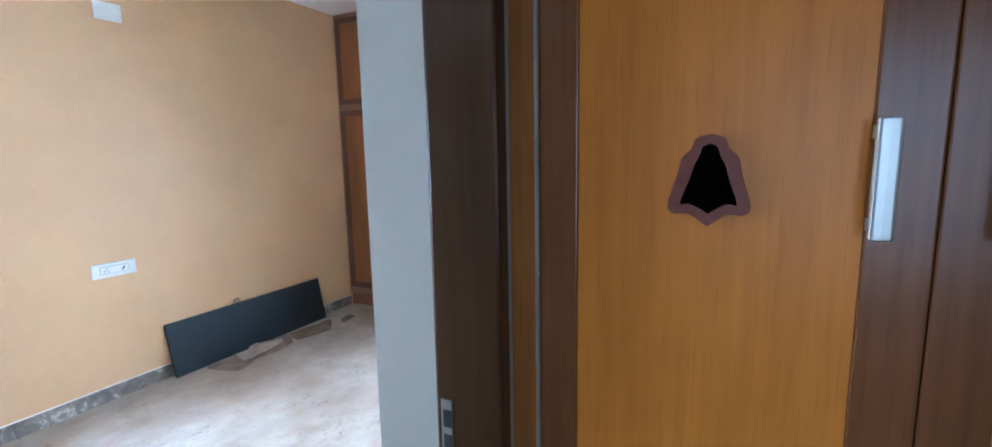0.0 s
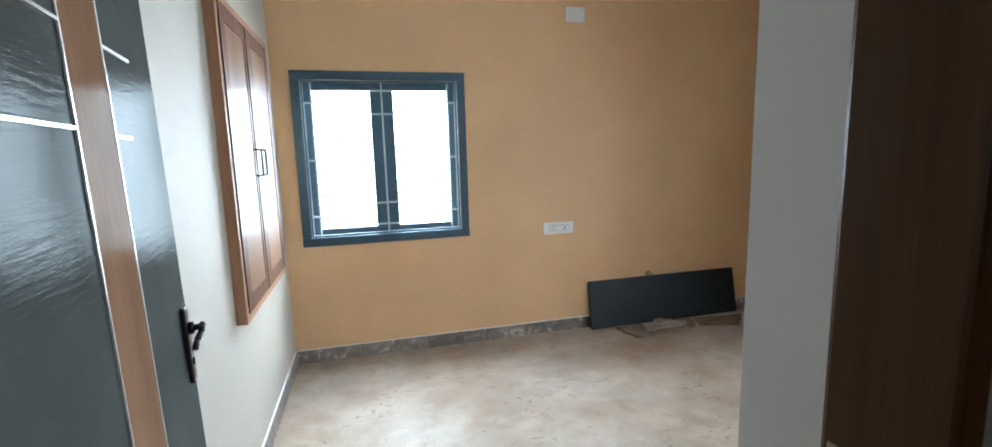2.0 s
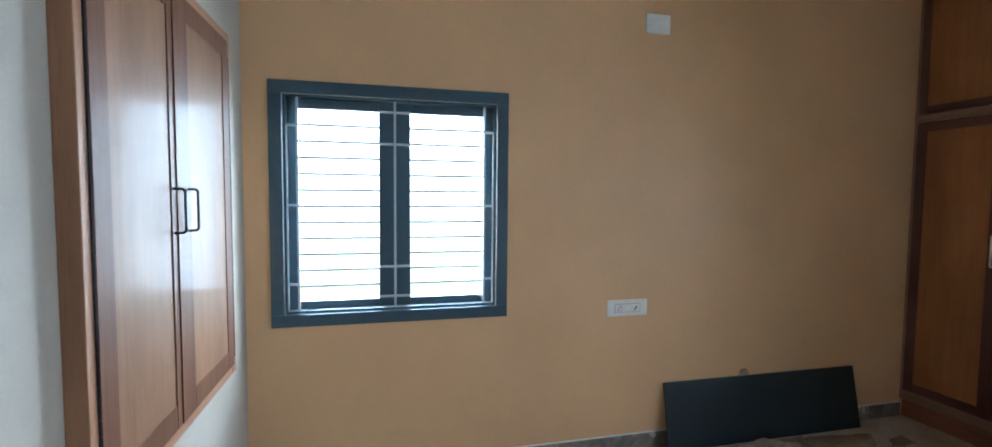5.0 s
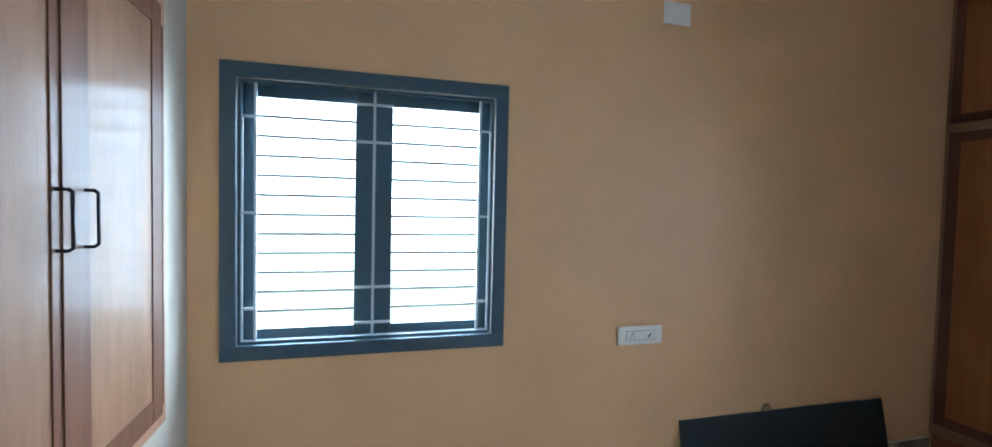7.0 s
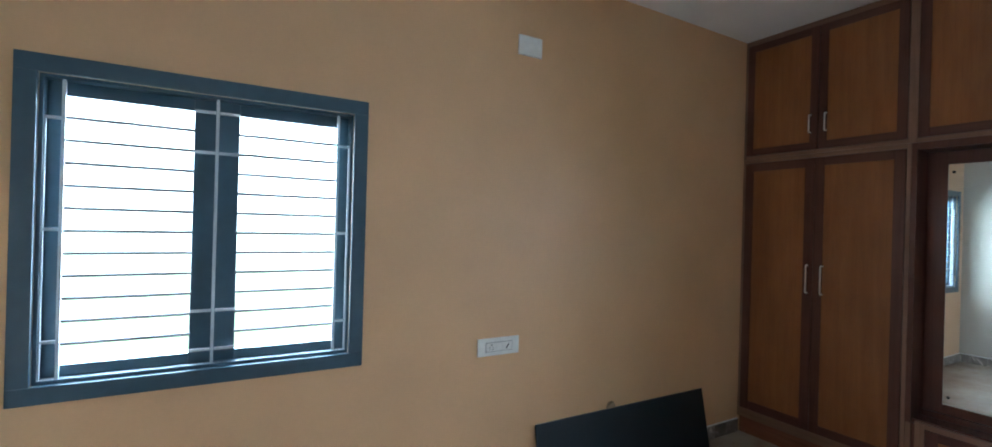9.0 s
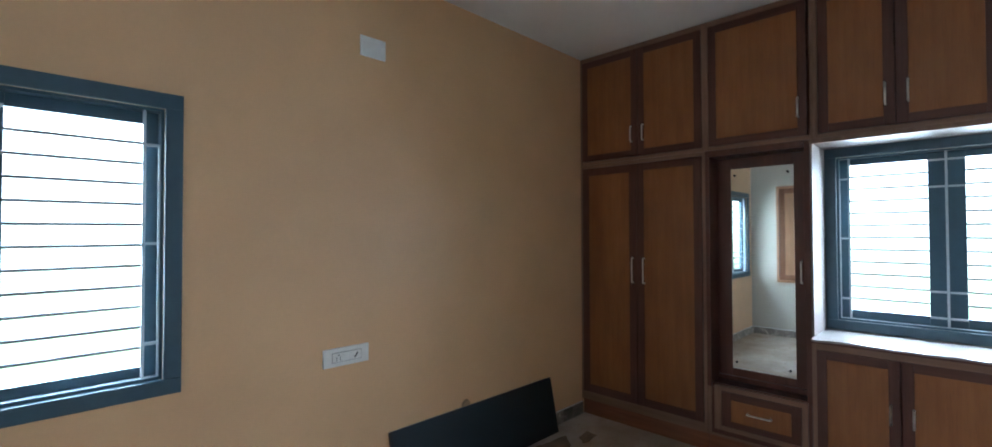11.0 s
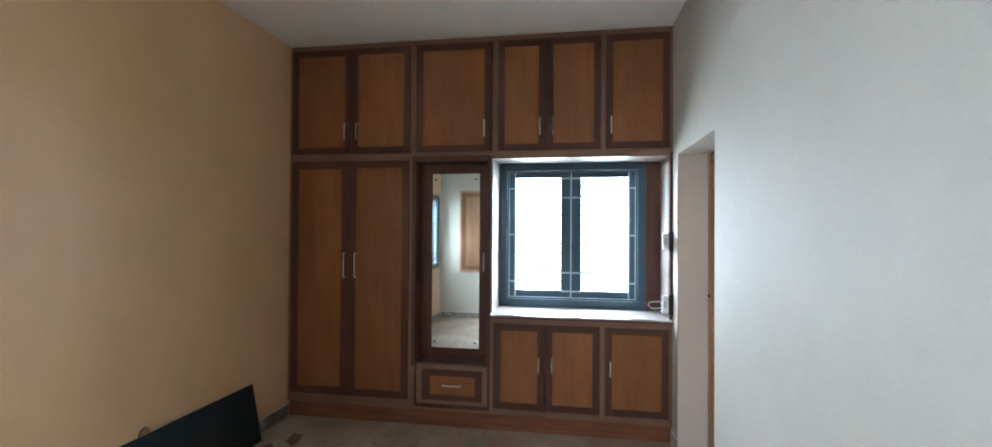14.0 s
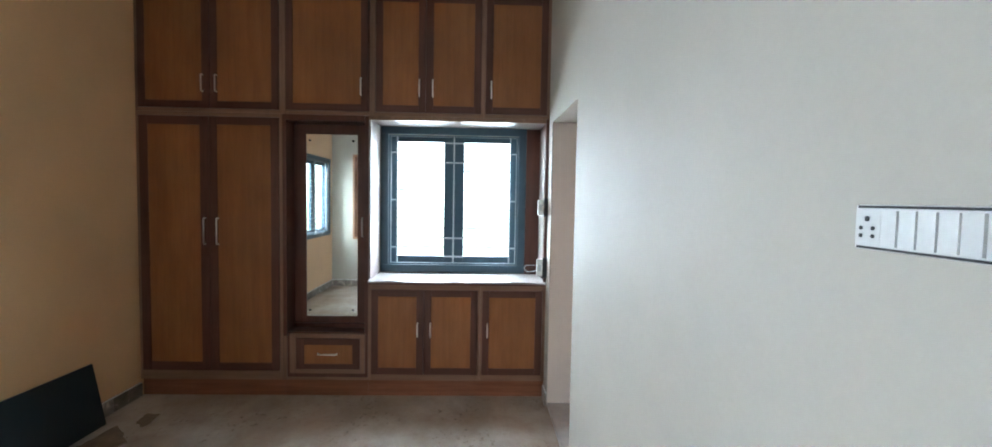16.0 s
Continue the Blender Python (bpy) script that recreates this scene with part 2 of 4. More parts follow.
CARD2 = plain("pale_cardboard", (0.42, 0.33, 0.26), 0.85, 0.0, 0.2, 0.25, 10)
PLASTER = plain("raw_plaster_patch", (0.36, 0.26, 0.17), 0.9, 0.0, 0.2, 0.25, 30)
PALE = plain("pale_laminate", (0.32, 0.265, 0.24), 0.45, 0.0, 0.4, 0.05, 6)
MIRROR = mirror_glass()
GLASS = pane_glass()
# shade of the unlit room behind the bell holes, put into its wall colour
DARK_VOID = paint("shade_dark_store_wall", (0.10, 0.09, 0.08), 0.8)


def sky_backdrop():
    """Bright hazy sky that turns to pale foliage below the horizon."""
    m, nt, b = nodes_of("hazy_sky")
    sep = nt.nodes.new("ShaderNodeSeparateXYZ")
    geo = nt.nodes.new("ShaderNodeNewGeometry")
    nt.links.new(geo.outputs["Position"], sep.inputs[0])
    rng = nt.nodes.new("ShaderNodeMapRange")
    rng.inputs["From Min"].default_value, rng.inputs["From Max"].default_value = -2.0, 6.0
    nt.links.new(sep.outputs["Z"], rng.inputs["Value"])
    em = nt.nodes.new("ShaderNodeEmission")
    glow = nt.nodes.new("ShaderNodeMapRange")
    glow.inputs["From Min"].default_value, glow.inputs["From Max"].default_value = 0.3, 3.2
    glow.inputs["To Min"].default_value, glow.inputs["To Max"].default_value = 3.0, 8.5
    nt.links.new(sep.outputs["Z"], glow.inputs["Value"])
    nt.links.new(glow.outputs[0], em.inputs["Strength"])
    nt.links.new(ramp(nt, rng.outputs[0], [(0.2, (0.45, 0.53, 0.34)), (0.36, (0.66, 0.74, 0.55)), (0.48, (0.95, 1.0, 0.98)), (0.9, (0.88, 0.95, 1.0))]), em.inputs["Color"])
    nt.links.new(em.outputs[0], nt.nodes["Material Output"].inputs["Surface"])
    return m


HAZE = sky_backdrop()

# ---- building helpers ----


def slab(bm, x0, x1, y0, y1, z0, z1, bevel=0.0):
    """A box between two corners, with rounded edges where a bevel is given."""
    made = bmesh.ops.create_cube(bm, size=1.0)["verts"]
    bmesh.ops.scale(bm, vec=(x1 - x0, y1 - y0, z1 - z0), verts=made)
    bmesh.ops.translate(bm, vec=((x0 + x1) / 2, (y0 + y1) / 2, (z0 + z1) / 2), verts=made)
    if bevel:
        edges = list({e for v in made for e in v.link_edges})
        bmesh.ops.bevel(bm, geom=edges, offset=bevel, segments=2, profile=0.6, affect="EDGES")
    return bm


def boxes(*rows, bevel=0.0):
    bm = bmesh.new()
    for r in rows:
        slab(bm, *r, bevel=bevel)
    return bm


def framing(parent, material, bevel, stiles, rails, names=("stile", "rail")):
    """Uprights and cross pieces of a frame, each a part of its own."""
    for name, rows in zip(names, (stiles, rails)):
        for row in rows:
            part(name, boxes(row, bevel=bevel), LEVEL.get(material, material) if rows is rails else material, parent)


def rod_between(bm, a, b, radius, segments=10):
    a, b = Vector(a), Vector(b)
    d = b - a
    m = Matrix.Translation((a + b) / 2) @ d.to_track_quat("Z", "Y").to_matrix().to_4x4()
    bmesh.ops.create_cone(bm, cap_ends=True, segments=segments, radius1=radius, radius2=radius, depth=d.length, matrix=m)
    return bm


def bent_bar(points, radius, segments=8):
    """A round bar bent through the points, with a ball at each bend."""
    bm = bmesh.new()
    for a, b in zip(points, points[1:]):
        rod_between(bm, a, b, radius, segments)
    for p in points[1:-1]:
        bmesh.ops.create_icosphere(bm, subdivisions=1, radius=radius * 1.02, matrix=Matrix.Translation(p))
    return bm


def knuckled_rod(x, y, z0, z1, pitch, radius, segments=6):
    """An upright piano hinge pin: one rod with a groove between its knuckles."""
    bm = bmesh.new()
    rings = []
    for i in range(int((z1 - z0) / pitch)):
        z = z0 + i * pitch
        for dz, k in ((0.0, 0.72), (0.0015, 1.0), (pitch - 0.0025, 1.0), (pitch - 0.001, 0.72)):
            rings.append([bm.verts.new((x + radius * k * math.cos(2 * math.pi * j / segments), y + radius * k * math.sin(2 * math.pi * j / segments), z + dz)) for j in range(segments)])
    for a, b in zip(rings, rings[1:]):
        for j in range(segments):
            bm.faces.new((a[j], a[(j + 1) % segments], b[(j + 1) % segments], b[j]))
    bm.faces.new(rings[0][::-1])
    bm.faces.new(rings[-1])
    return bm


ORIGIN = {}


def mesh_object(name, bm, material, origin=(0, 0, 0)):
    bmesh.ops.translate(bm, vec=[-c for c in origin], verts=bm.verts)
    me = bpy.data.meshes.new(name)
    bm.to_mesh(me)
    bm.free()
    me.materials.append(material)
    return new(name, me)


def structure(name, bm, material, label, category=""):
    return tagged(mesh_object(name, bm, material), label, category or name.split("_")[0], kind="structure")


def thing(name, at, label, category, group="", kind="", m=None):
    """An Empty at the base of a thing. Without m its parts are given in the room's metres, with m in its own."""
    ob = new(name)
    ob.empty_display_size = 0.1
    ob.matrix_world = m if m else Matrix.Translation(at)
    ORIGIN[ob.name] = (0, 0, 0) if m else tuple(at)
    return tagged(ob, label, category, group, kind)


def part(name, bm, material, parent, label=""):
    o = ORIGIN[parent.name]
    ob = mesh_object(name, bm, material, o)
    ob.parent = parent
    ORIGIN[ob.name] = o
    return tagged(ob, label)


def smooth(ob):
    for p in ob.data.polygons:
        p.use_smooth = True
    return ob


# ---- the room's shell ----
XW, XE, YS, YN, ZC = -0.472, 4.245, 0.657, 3.752, 3.058
YH = 0.345
SKEW = 0.0161  # the south wall runs slightly out of square

structure("floor", boxes((-2.4, 4.6, -2.7, 4.0, -0.15, 0)), FLOOR, "dusty beige grey marble floor with brown stains")
structure("ceiling", boxes((-2.4, 4.6, -2.7, 4.0, ZC, ZC + 0.15)), CEIL, "plain white painted ceiling")

# north wall with its window opening
NX0, NX1, NZ0, NZ1 = -0.288, 0.824, 0.948, 2.076
structure("wall_north", boxes((XW - 0.2, NX0, YN, YN + 0.12, 0, ZC), (NX1, XE + 0.23, YN, YN + 0.12, 0, ZC), (NX0, NX1, YN, YN + 0.12, 0, NZ0), (NX0, NX1, YN, YN + 0.12, NZ1, ZC)), TAN, "tan painted plaster wall with a window", "wall")
structure("wall_west", boxes((XW - 0.2, XW, YH, YN, 0, ZC)), CREAM, "cream white painted plaster wall", "wall")
# east wall behind the wardrobes
EY0, EY1, EZ0, EZ1 = 0.905, 1.98, 0.97, 2.044
structure("wall_east", boxes((XE, XE + 0.12, YH, EY0, 0, ZC), (XE, XE + 0.12, EY1, YN, 0, ZC), (XE, XE + 0.12, EY0, EY1, 0, EZ0), (XE, XE + 0.12, EY0, EY1, EZ1, ZC)), CREAM, "cream wall behind the built in wardrobes", "wall")
# south wall: entrance and bathroom openings
DX0, DX1, DZ = -0.31, 0.693, 2.12
BX0, BX1, BZ = 2.864, 3.70, 2.085
bm = boxes((XW, DX0, YH, YS, 0, ZC), (DX1, BX0, YH, YS, 0, ZC), (BX1, XE, YH, YS, 0, ZC), (DX0, DX1, YH, YS, DZ, ZC), (BX0, BX1, YH, YS, BZ, ZC))
for v in bm.verts:
    if v.co.y > 0.6:
        v.co.y += SKEW * (v.co.x - DX1)
structure("wall_south", bm, CREAM, "cream white painted wall with two doorways", "wall")

# hall outside the room
HX = 0.694
PY0, PY1 = -0.807, 0.3415
structure("wall_hall_east", boxes((HX, HX + 0.2, -2.7, PY0, 0, ZC), (HX, HX + 0.2, PY0, PY1, 2.14, ZC)), CREAM, "cream hall wall round the double door", "wall")
structure("wall_hall_south", boxes((-2.4, HX + 0.2, -2.9, -2.7, 0, ZC)), CREAM, "cream hall wall", "wall")
structure("wall_hall_west", boxes((-2.4, -2.2, -2.7, -1.4, 0, ZC), (-2.4, -2.2, 0.0, YH, 0, ZC), (-2.4, -2.2, -1.4, 0.0, 0, 0.9), (-2.4, -2.2, -1.4, 0.0, 2.2, ZC)), CREAM, "cream hall wall with a window opening", "wall")
structure("wall_hall_north", boxes((-2.4, XW - 0.2, YH, YS, 0, ZC)), CREAM, "cream hall wall beside the doorway", "wall")
structure("wall_store", boxes((1.6, 1.7, -1.0, YH - 0.002, 0, ZC), (HX + 0.2, 1.6, -1.1, -1.0, 0, ZC)), DARK_VOID, "unseen wall behind the double door, coloured dark for the small room's shade", "wall")
structure("wall_bath", boxes((BX0 - 0.2, BX1 + 0.2, 0.1, 0.16, 0, ZC), (BX0 - 0.26, BX0 - 0.2, 0.16, YH, 0, ZC), (BX1 + 0.2, BX1 + 0.26, 0.16, YH, 0, ZC)), CREAM, "wall behind the bathroom door", "wall")


structure("backdrop_north", boxes((-30, 7.5, 7.0, 7.1, -3, 9)), HAZE, "bright hazy sky outside the window", "backdrop")
structure("backdrop_east", boxes((7.5, 7.6, -30, 7.0, -3, 9)), HAZE, "bright hazy sky outside the window", "backdrop")


# ---- windows ----
def window(name, m, W, H, low, high, label):
    """Slate-painted window with surround, two casements, flat-bar grille and level rods. Own axes: x along, y out, z up."""
    th = thing(name, None, label, "window", kind="structure", m=m)
    s, f = 0.064, 0.124          # surround and casement edge, from the outer line
    h = W / 2
    mull = 0.084
    z0, z1 = low, H - high     # glass
    framing(th, WIN_DARK, 0.003, ((-h, -h + s, -0.014, 0.012, s, H - s), (h - s, h, -0.014, 0.012, s, H - s)), ((-h, h, -0.014, 0.012, H - s, H), (-h, h, -0.014, 0.012, 0, s)), ("surround_upright", "surround_board"))
    part("reveal", boxes((-h + s - 0.006, -h + s + 0.012, 0.012, 0.115, s, H - s), (h - s - 0.012, h - s + 0.006, 0.012, 0.115, s, H - s), (-h + s + 0.012, h - s - 0.012, 0.012, 0.115, s - 0.006, s + 0.012), (-h + s + 0.012, h - s - 0.012, 0.012, 0.115, H - s - 0.012, H - s + 0.006)), WIN_DARK, th)
    for a, b in ((-h + s + 0.012, -0.002), (0.002, h - s - 0.012)):
        ia, ib = (-h + f, -mull) if a < 0 and b < 0.01 and a < -0.1 else (mull, h - f)
        cs = part("casement", boxes((a, ia, 0.060, 0.100, s + 0.012, H - s - 0.012), (ib, b, 0.060, 0.100, s + 0.012, H - s - 0.012), (ia, ib, 0.062, 0.098, s + 0.012, z0), (ia, ib, 0.062, 0.098, z1, H - s - 0.012), bevel=0.003), WIN_DARK, th)
        pn = part("pane", boxes((ia, ib, 0.078, 0.082, z0, z1)), GLASS, cs)
        pn.visible_shadow = False
        n = 12
        for i in range(1, n):
            z = z0 + (z1 - z0) * i / n
            part("rod", rod_between(bmesh.new(), (ia - 0.004, 0.040, z), (ib + 0.004, 0.040, z), 0.0068, 8), ROD, th)
    g = 0.006
    bar = lambda x0, x1, a, b: part("grille_bar", boxes((x0, x1, 0.022, 0.033, a, b), bevel=0.002), GRILLE, th)
    for x in (-h + f + 0.006, 0.0, h - f - 0.006):
        bar(x - g, x + g, s + 0.006, H - s - 0.004)
    for z in (H * 0.826, H * 0.50, H * 0.171):
        bar(-h + s, -h + f, z - g, z + g)
        bar(h - f, h - s, z - g, z + g)
    for z in (H * 0.895, H * 0.761, H * 0.237, H * 0.108):
        bar(-mull, -g - 0.001, z - g, z + g)
        bar(g + 0.001, mull, z - g, z + g)
    bar(-h + s, h - s, s + 0.002, s + 0.014)
    for x in (-h + s + 0.015, h - s - 0.015):
        bar(x - 0.003, x + 0.003, s + 0.015, H * 0.826)
    return th


window("window_1", pose(0.268, YN, 0.885), 1.24, 1.255, 0.118, 0.128, "slate grey painted window with steel grille bars in the tan wall")
window("window_2", pose(XE - 0.004, 1.4425, 0.906, 0, 0, -90), 1.200, 1.205, 0.133, 0.118, "slate grey painted window with steel grille bars above the counter")

# ---- built-in wardrobe wall ----
XF = 3.86


def d_handle(bm, p, q, out, radius):
    """A bow handle from p to q that stands out by the vector."""
    p, q, out = Vector(p), Vector(q), Vector(out)
    e = (q - p).normalized() * 0.006
    src = bent_bar([p, p + out * 0.75, p + out + e, q + out - e, q + out * 0.75, q], radius)
    me = bpy.data.meshes.new("tmp")
    src.to_mesh(me)
    src.free()
    bm.from_mesh(me)
    bpy.data.meshes.remove(me)
    return bm


def cabinet_door(unit, y0, y1, z0, z1, handle_y, handle_z, x=XF, border=0.052, level=False, handle_len=0.11):
    """A framed veneer door on the front plane x, with a bow handle."""
    b = border
    door = part("door", boxes((x + 0.0005, x + 0.006, y0 + 0.002, y1 - 0.002, z0 + 0.002, z1 - 0.002)), W_BORDER, unit)
    framing(door, W_BORDER, 0.002, ((x - 0.014, x, y0, y0 + b, z0, z1), (x - 0.014, x, y1 - b, y1, z0, z1)), ((x - 0.0137, x, y0 + b, y1 - b, z0, z0 + b), (x - 0.0137, x, y0 + b, y1 - b, z1 - b, z1)))
    part("panel", boxes((x - 0.010, x - 0.001, y0 + b - 0.003, y1 - b + 0.003, z0 + b - 0.003, z1 - b + 0.003)), W_PANEL, door)
    if level:
        p, q = (x - 0.012, handle_y + handle_len / 2, handle_z), (x - 0.012, handle_y - handle_len / 2, handle_z)
    else:
        p, q = (x - 0.012, handle_y, handle_z - handle_len / 2), (x - 0.012, handle_y, handle_z + handle_len / 2)
    smooth(part("handle", d_handle(bmesh.new(), p, q, (-0.026, 0, 0), 0.0055), STEEL, door, "brushed steel bow handle"))
    return door


def carcass(unit, y0, y1, z0, z1, rails, x=XF, back=XE - 0.006):
    """Cabinet box with a face frame; rails are the frame's widths: low y, high y, bottom, top."""
    a, b, c, d = rails
    part("body", boxes((x + 0.012, back, y0 + 0.001, y0 + 0.019, z0, z1), (x + 0.012, back, y1 - 0.019, y1 - 0.001, z0, z1), (x + 0.012, back, y0 + 0.019, y1 - 0.019, z0 + 0.001, z0 + 0.019), (x + 0.012, back, y0 + 0.019, y1 - 0.019, z1 - 0.019, z1 - 0.001), (back - 0.01, back, y0 + 0.019, y1 - 0.019, z0 + 0.019, z1 - 0.019)), W_BORDER, unit)
    framing(unit, W_FRAME, 0.0015, ((x - 0.006, x + 0.012, y0, y0 + a, z0, z1), (x - 0.006, x + 0.012, y1 - b, y1, z0, z1)), ((x - 0.0057, x + 0.012, y0 + a, y1 - b, z0, z0 + c), (x - 0.0057, x + 0.012, y0 + a, y1 - b, z1 - d, z1)), ("frame_stile", "frame_rail"))


YL = YN - 0.003
Y1, Y2, Y3, Y4 = 2.690, 2.056, 1.206, 0.704
ZL0, ZL1 = 2.130, ZC - 0.004
YM = 2.030  # the loft units meet a little off the units below
G = "overhead loft cabinets"


def loft(y0, y1, doors, rails, label):
    u = thing("loft_cabinet", (XF, (y0 + y1) / 2, ZL0), label, "cabinet", G)
    carcass(u, y0, y1, ZL0, ZL1, rails)
    for a, b, hy in doors:
        cabinet_door(u, a, b, 2.158, 3.012, hy, 2.337, handle_len=0.12)
    return u


loft(Y1, YL, [(3.2130, 3.7250, 3.2580), (2.7120, 3.2070, 3.1590)], (0.020, 0.022, 0.026, 0.042), "brown veneer loft cabinet with two dark framed doors")
loft(YM, Y1, [(2.0600, 2.6600, 2.1070)], (0.018, 0.026, 0.026, 0.042), "brown veneer loft cabinet with one wide dark framed door")
loft(Y3, YM, [(1.6360, 2.0020, 1.6790), (1.2240, 1.6300, 1.5800)], (0.016, 0.024, 0.026, 0.042), "brown veneer loft cabinet with two narrow dark framed doors")
loft(Y4, Y3, [(0.7290, 1.1890, 1.1480)], (0.024, 0.016, 0.026, 0.042), "brown veneer loft cabinet with one door beside the white wall")

# tall double wardrobe
u = thing("wardrobe", (XF, 3.2, 0.13), "tall built in brown veneer wardrobe with two dark framed doors", "wardrobe")
carcass(u, Y1, YL, 0.13, ZL0 - 0.001, (0.022, 0.022, 0.070, 0.028))
cabinet_door(u, 3.2230, 3.7250, 0.203, 2.098, 3.2530, 1.254, border=0.063, handle_len=0.192)
cabinet_door(u, 2.7140, 3.2190, 0.203, 2.098, 3.1590, 1.254, border=0.058, handle_len=0.192)

# mirror unit: recessed mirror door above a drawer
u = thing("mirror_cabinet", (XF, 2.37, 0.13), "dark walnut dressing cabinet with a tall mirror door and a drawer", "cabinet")
XM = 4.005
part("body", boxes((XF - 0.006, XE - 0.006, Y1 - 0.028, Y1 - 0.001, 0.13, ZL0 - 0.001), (XF + 0.012, XE - 0.006, Y2 + 0.001, Y2 + 0.03, 0.13, ZL0 - 0.001), (XF + 0.012, XE - 0.006, Y2 + 0.03, Y1 - 0.028, 0.131, 0.15), (XF - 0.004, XE - 0.006, Y2 + 0.03, Y1 - 0.028, 2.085, ZL0 - 0.001), bevel=0.0015), W_BORDER, u)
part("ledge", boxes((XF + 0.013, XM + 0.03, Y2 + 0.031, Y1 - 0.029, 0.47, 0.495), (XM - 0.01, XM + 0.02, Y2 + 0.031, Y1 - 0.029, 0.495, 0.53), bevel=0.002), W_BORDER, u)
md = part("mirror_door", boxes((XM - 0.012, XM + 0.01, 2.0960, 2.1700, 0.535, 2.08), (XM - 0.012, XM + 0.01, 2.5620, 2.6560, 0.535, 2.08), (XM - 0.0117, XM + 0.01, 2.1700, 2.5620, 0.535, 0.588), (XM - 0.0117, XM + 0.01, 2.1700, 2.5620, 2.002, 2.08), bevel=0.002), W_BORDER, u)
part("mirror", boxes((XM - 0.009, XM - 0.004, 2.1650, 2.5670, 0.583, 2.007)), MIRROR, md, "tall silvered mirror")
part("bevel_edge", boxes((XM - 0.0105, XM - 0.0092, 2.166, 2.170, 0.59, 2.008), (XM - 0.0105, XM - 0.0092, 2.562, 2.566, 0.59, 2.008), (XM - 0.0105, XM - 0.0092, 2.170, 2.562, 0.59, 0.595), (XM - 0.0105, XM - 0.0092, 2.170, 2.562, 2.003, 2.008)), INLAY, md, "bright polished mirror edge")
part("mirror_back", boxes((XM - 0.003, XM + 0.009, 2.1700, 2.5620, 0.588, 2.002)), W_BORDER, md)
for y, z in ((2.2040, 1.955), (2.5370, 1.955), (2.2040, 0.635), (2.5370, 0.635)):
    smooth(part("screw_cap", rod_between(bmesh.new(), (XM - 0.014, y, z), (XM - 0.009, y, z), 0.008, 12), BLACK, md))
smooth(part("handle", d_handle(bmesh.new(), (XM - 0.011, 2.1300, 1.22), (XM - 0.011, 2.1300, 1.36), (-0.026, 0, 0), 0.0055), STEEL, md, "brushed steel bow handle"))
part("side_fillet", boxes((XM - 0.006, XM + 0.01, Y2 + 0.031, 2.0940, 0.532, 2.084)), W_BORDER, u)
framing(u, W_FRAME, 0.0015, ((XF - 0.012, XF + 0.012, 2.078, 2.112, 0.183, 0.486), (XF - 0.012, XF + 0.012, 2.594, 2.640, 0.183, 0.486), (XF - 0.0062, XF + 0.0, Y1 - 0.03, Y1 - 0.002, 0.13, 0.47)), ((XF - 0.0117, XF + 0.012, 2.112, 2.594, 0.183, 0.213), (XF - 0.0117, XF + 0.012, 2.112, 2.594, 0.453, 0.486)), ("frame_stile", "frame_rail"))
part("apron", boxes((XF - 0.001, XF + 0.011, Y2 + 0.001, Y1 - 0.031, 0.151, 0.182), (XF - 0.001, XF + 0.011, Y2 + 0.001, 2.0775, 0.182, 0.4695), (XF - 0.001, XF + 0.011, 2.6405, Y1 - 0.031, 0.182, 0.4695)), W_BORDER, u)
part("base_rail", boxes((XF - 0.0055, XF + 0.0115, Y2, Y1 - 0.031, 0.1305, 0.1505), bevel=0.0015), LEVEL[W_FRAME], u)
dr = part("drawer", boxes((XF + 0.0005, XF + 0.006, 2.114, 2.592, 0.215, 0.451)), W_BORDER, u)
framing(dr, W_BORDER, 0.002, ((XF - 0.014, XF, 2.114, 2.169, 0.215, 0.451), (XF - 0.014, XF, 2.531, 2.592, 0.215, 0.451)), ((XF - 0.0137, XF, 2.169, 2.531, 0.215, 0.256), (XF - 0.0137, XF, 2.169, 2.531, 0.402, 0.451)))
part("panel", boxes((XF - 0.010, XF - 0.001, 2.166, 2.534, 0.253, 0.405)), W_PANEL, dr)
smooth(part("handle", d_handle(bmesh.new(), (XF - 0.012, 2.425, 0.335), (XF - 0.012, 2.285, 0.335), (-0.026, 0, 0), 0.0055), STEEL, dr, "brushed steel bow handle"))

# low cabinets under the counter
for y0, y1, doors, rails, label in (
    (Y3, Y2 - 0.002, [(1.6360, 2.0290, 1.6780), (1.2260, 1.6300, 1.5800)], (0.018, 0.024, 0.048, 0.042), "low brown veneer cabinet with two doors under the window counter"),
    (Y4, Y3 - 0.001, [(0.7330, 1.1890, 1.1490)], (0.026, 0.016, 0.048, 0.042), "low brown veneer cabinet with one door under the window counter"),
):
    u = thing("base_cabinet", (XF, (y0 + y1) / 2, 0.13), label, "cabinet", "low cabinets under the window")
    carcass(u, y0, y1, 0.13, 0.868, rails)
    for a, b, hy in doors:
        cabinet_door(u, a, b, 0.178, 0.830, hy, 0.525, handle_len=0.1)

u = thing("countertop", (XF, 1.37, 0.869), "pale polished stone counter below the window", "countertop")
bm = bmesh.new()
ny = 60
rows = []
for i in range(ny + 1):
    y = Y4 + 0.002 + (Y2 - 0.005 - Y4) * i / ny
    w = 0.007 * noise.noise((y * 6.0, 0.3, 0)) + 0.004 * noise.noise((y * 17.0, 1.3, 0))
    rows.append([bm.verts.new(p) for p in ((XF - 0.028 + 0.4 * w, y, 0.884 + w * 0.8), (XF - 0.03 + 0.4 * w, y, 0.896 + w * 0.8), (XF + 0.03, y, 0.902), (XE - 0.02, y, 0.902), (XE - 0.02, y, 0.8905), (XF + 0.03, y, 0.8905))])
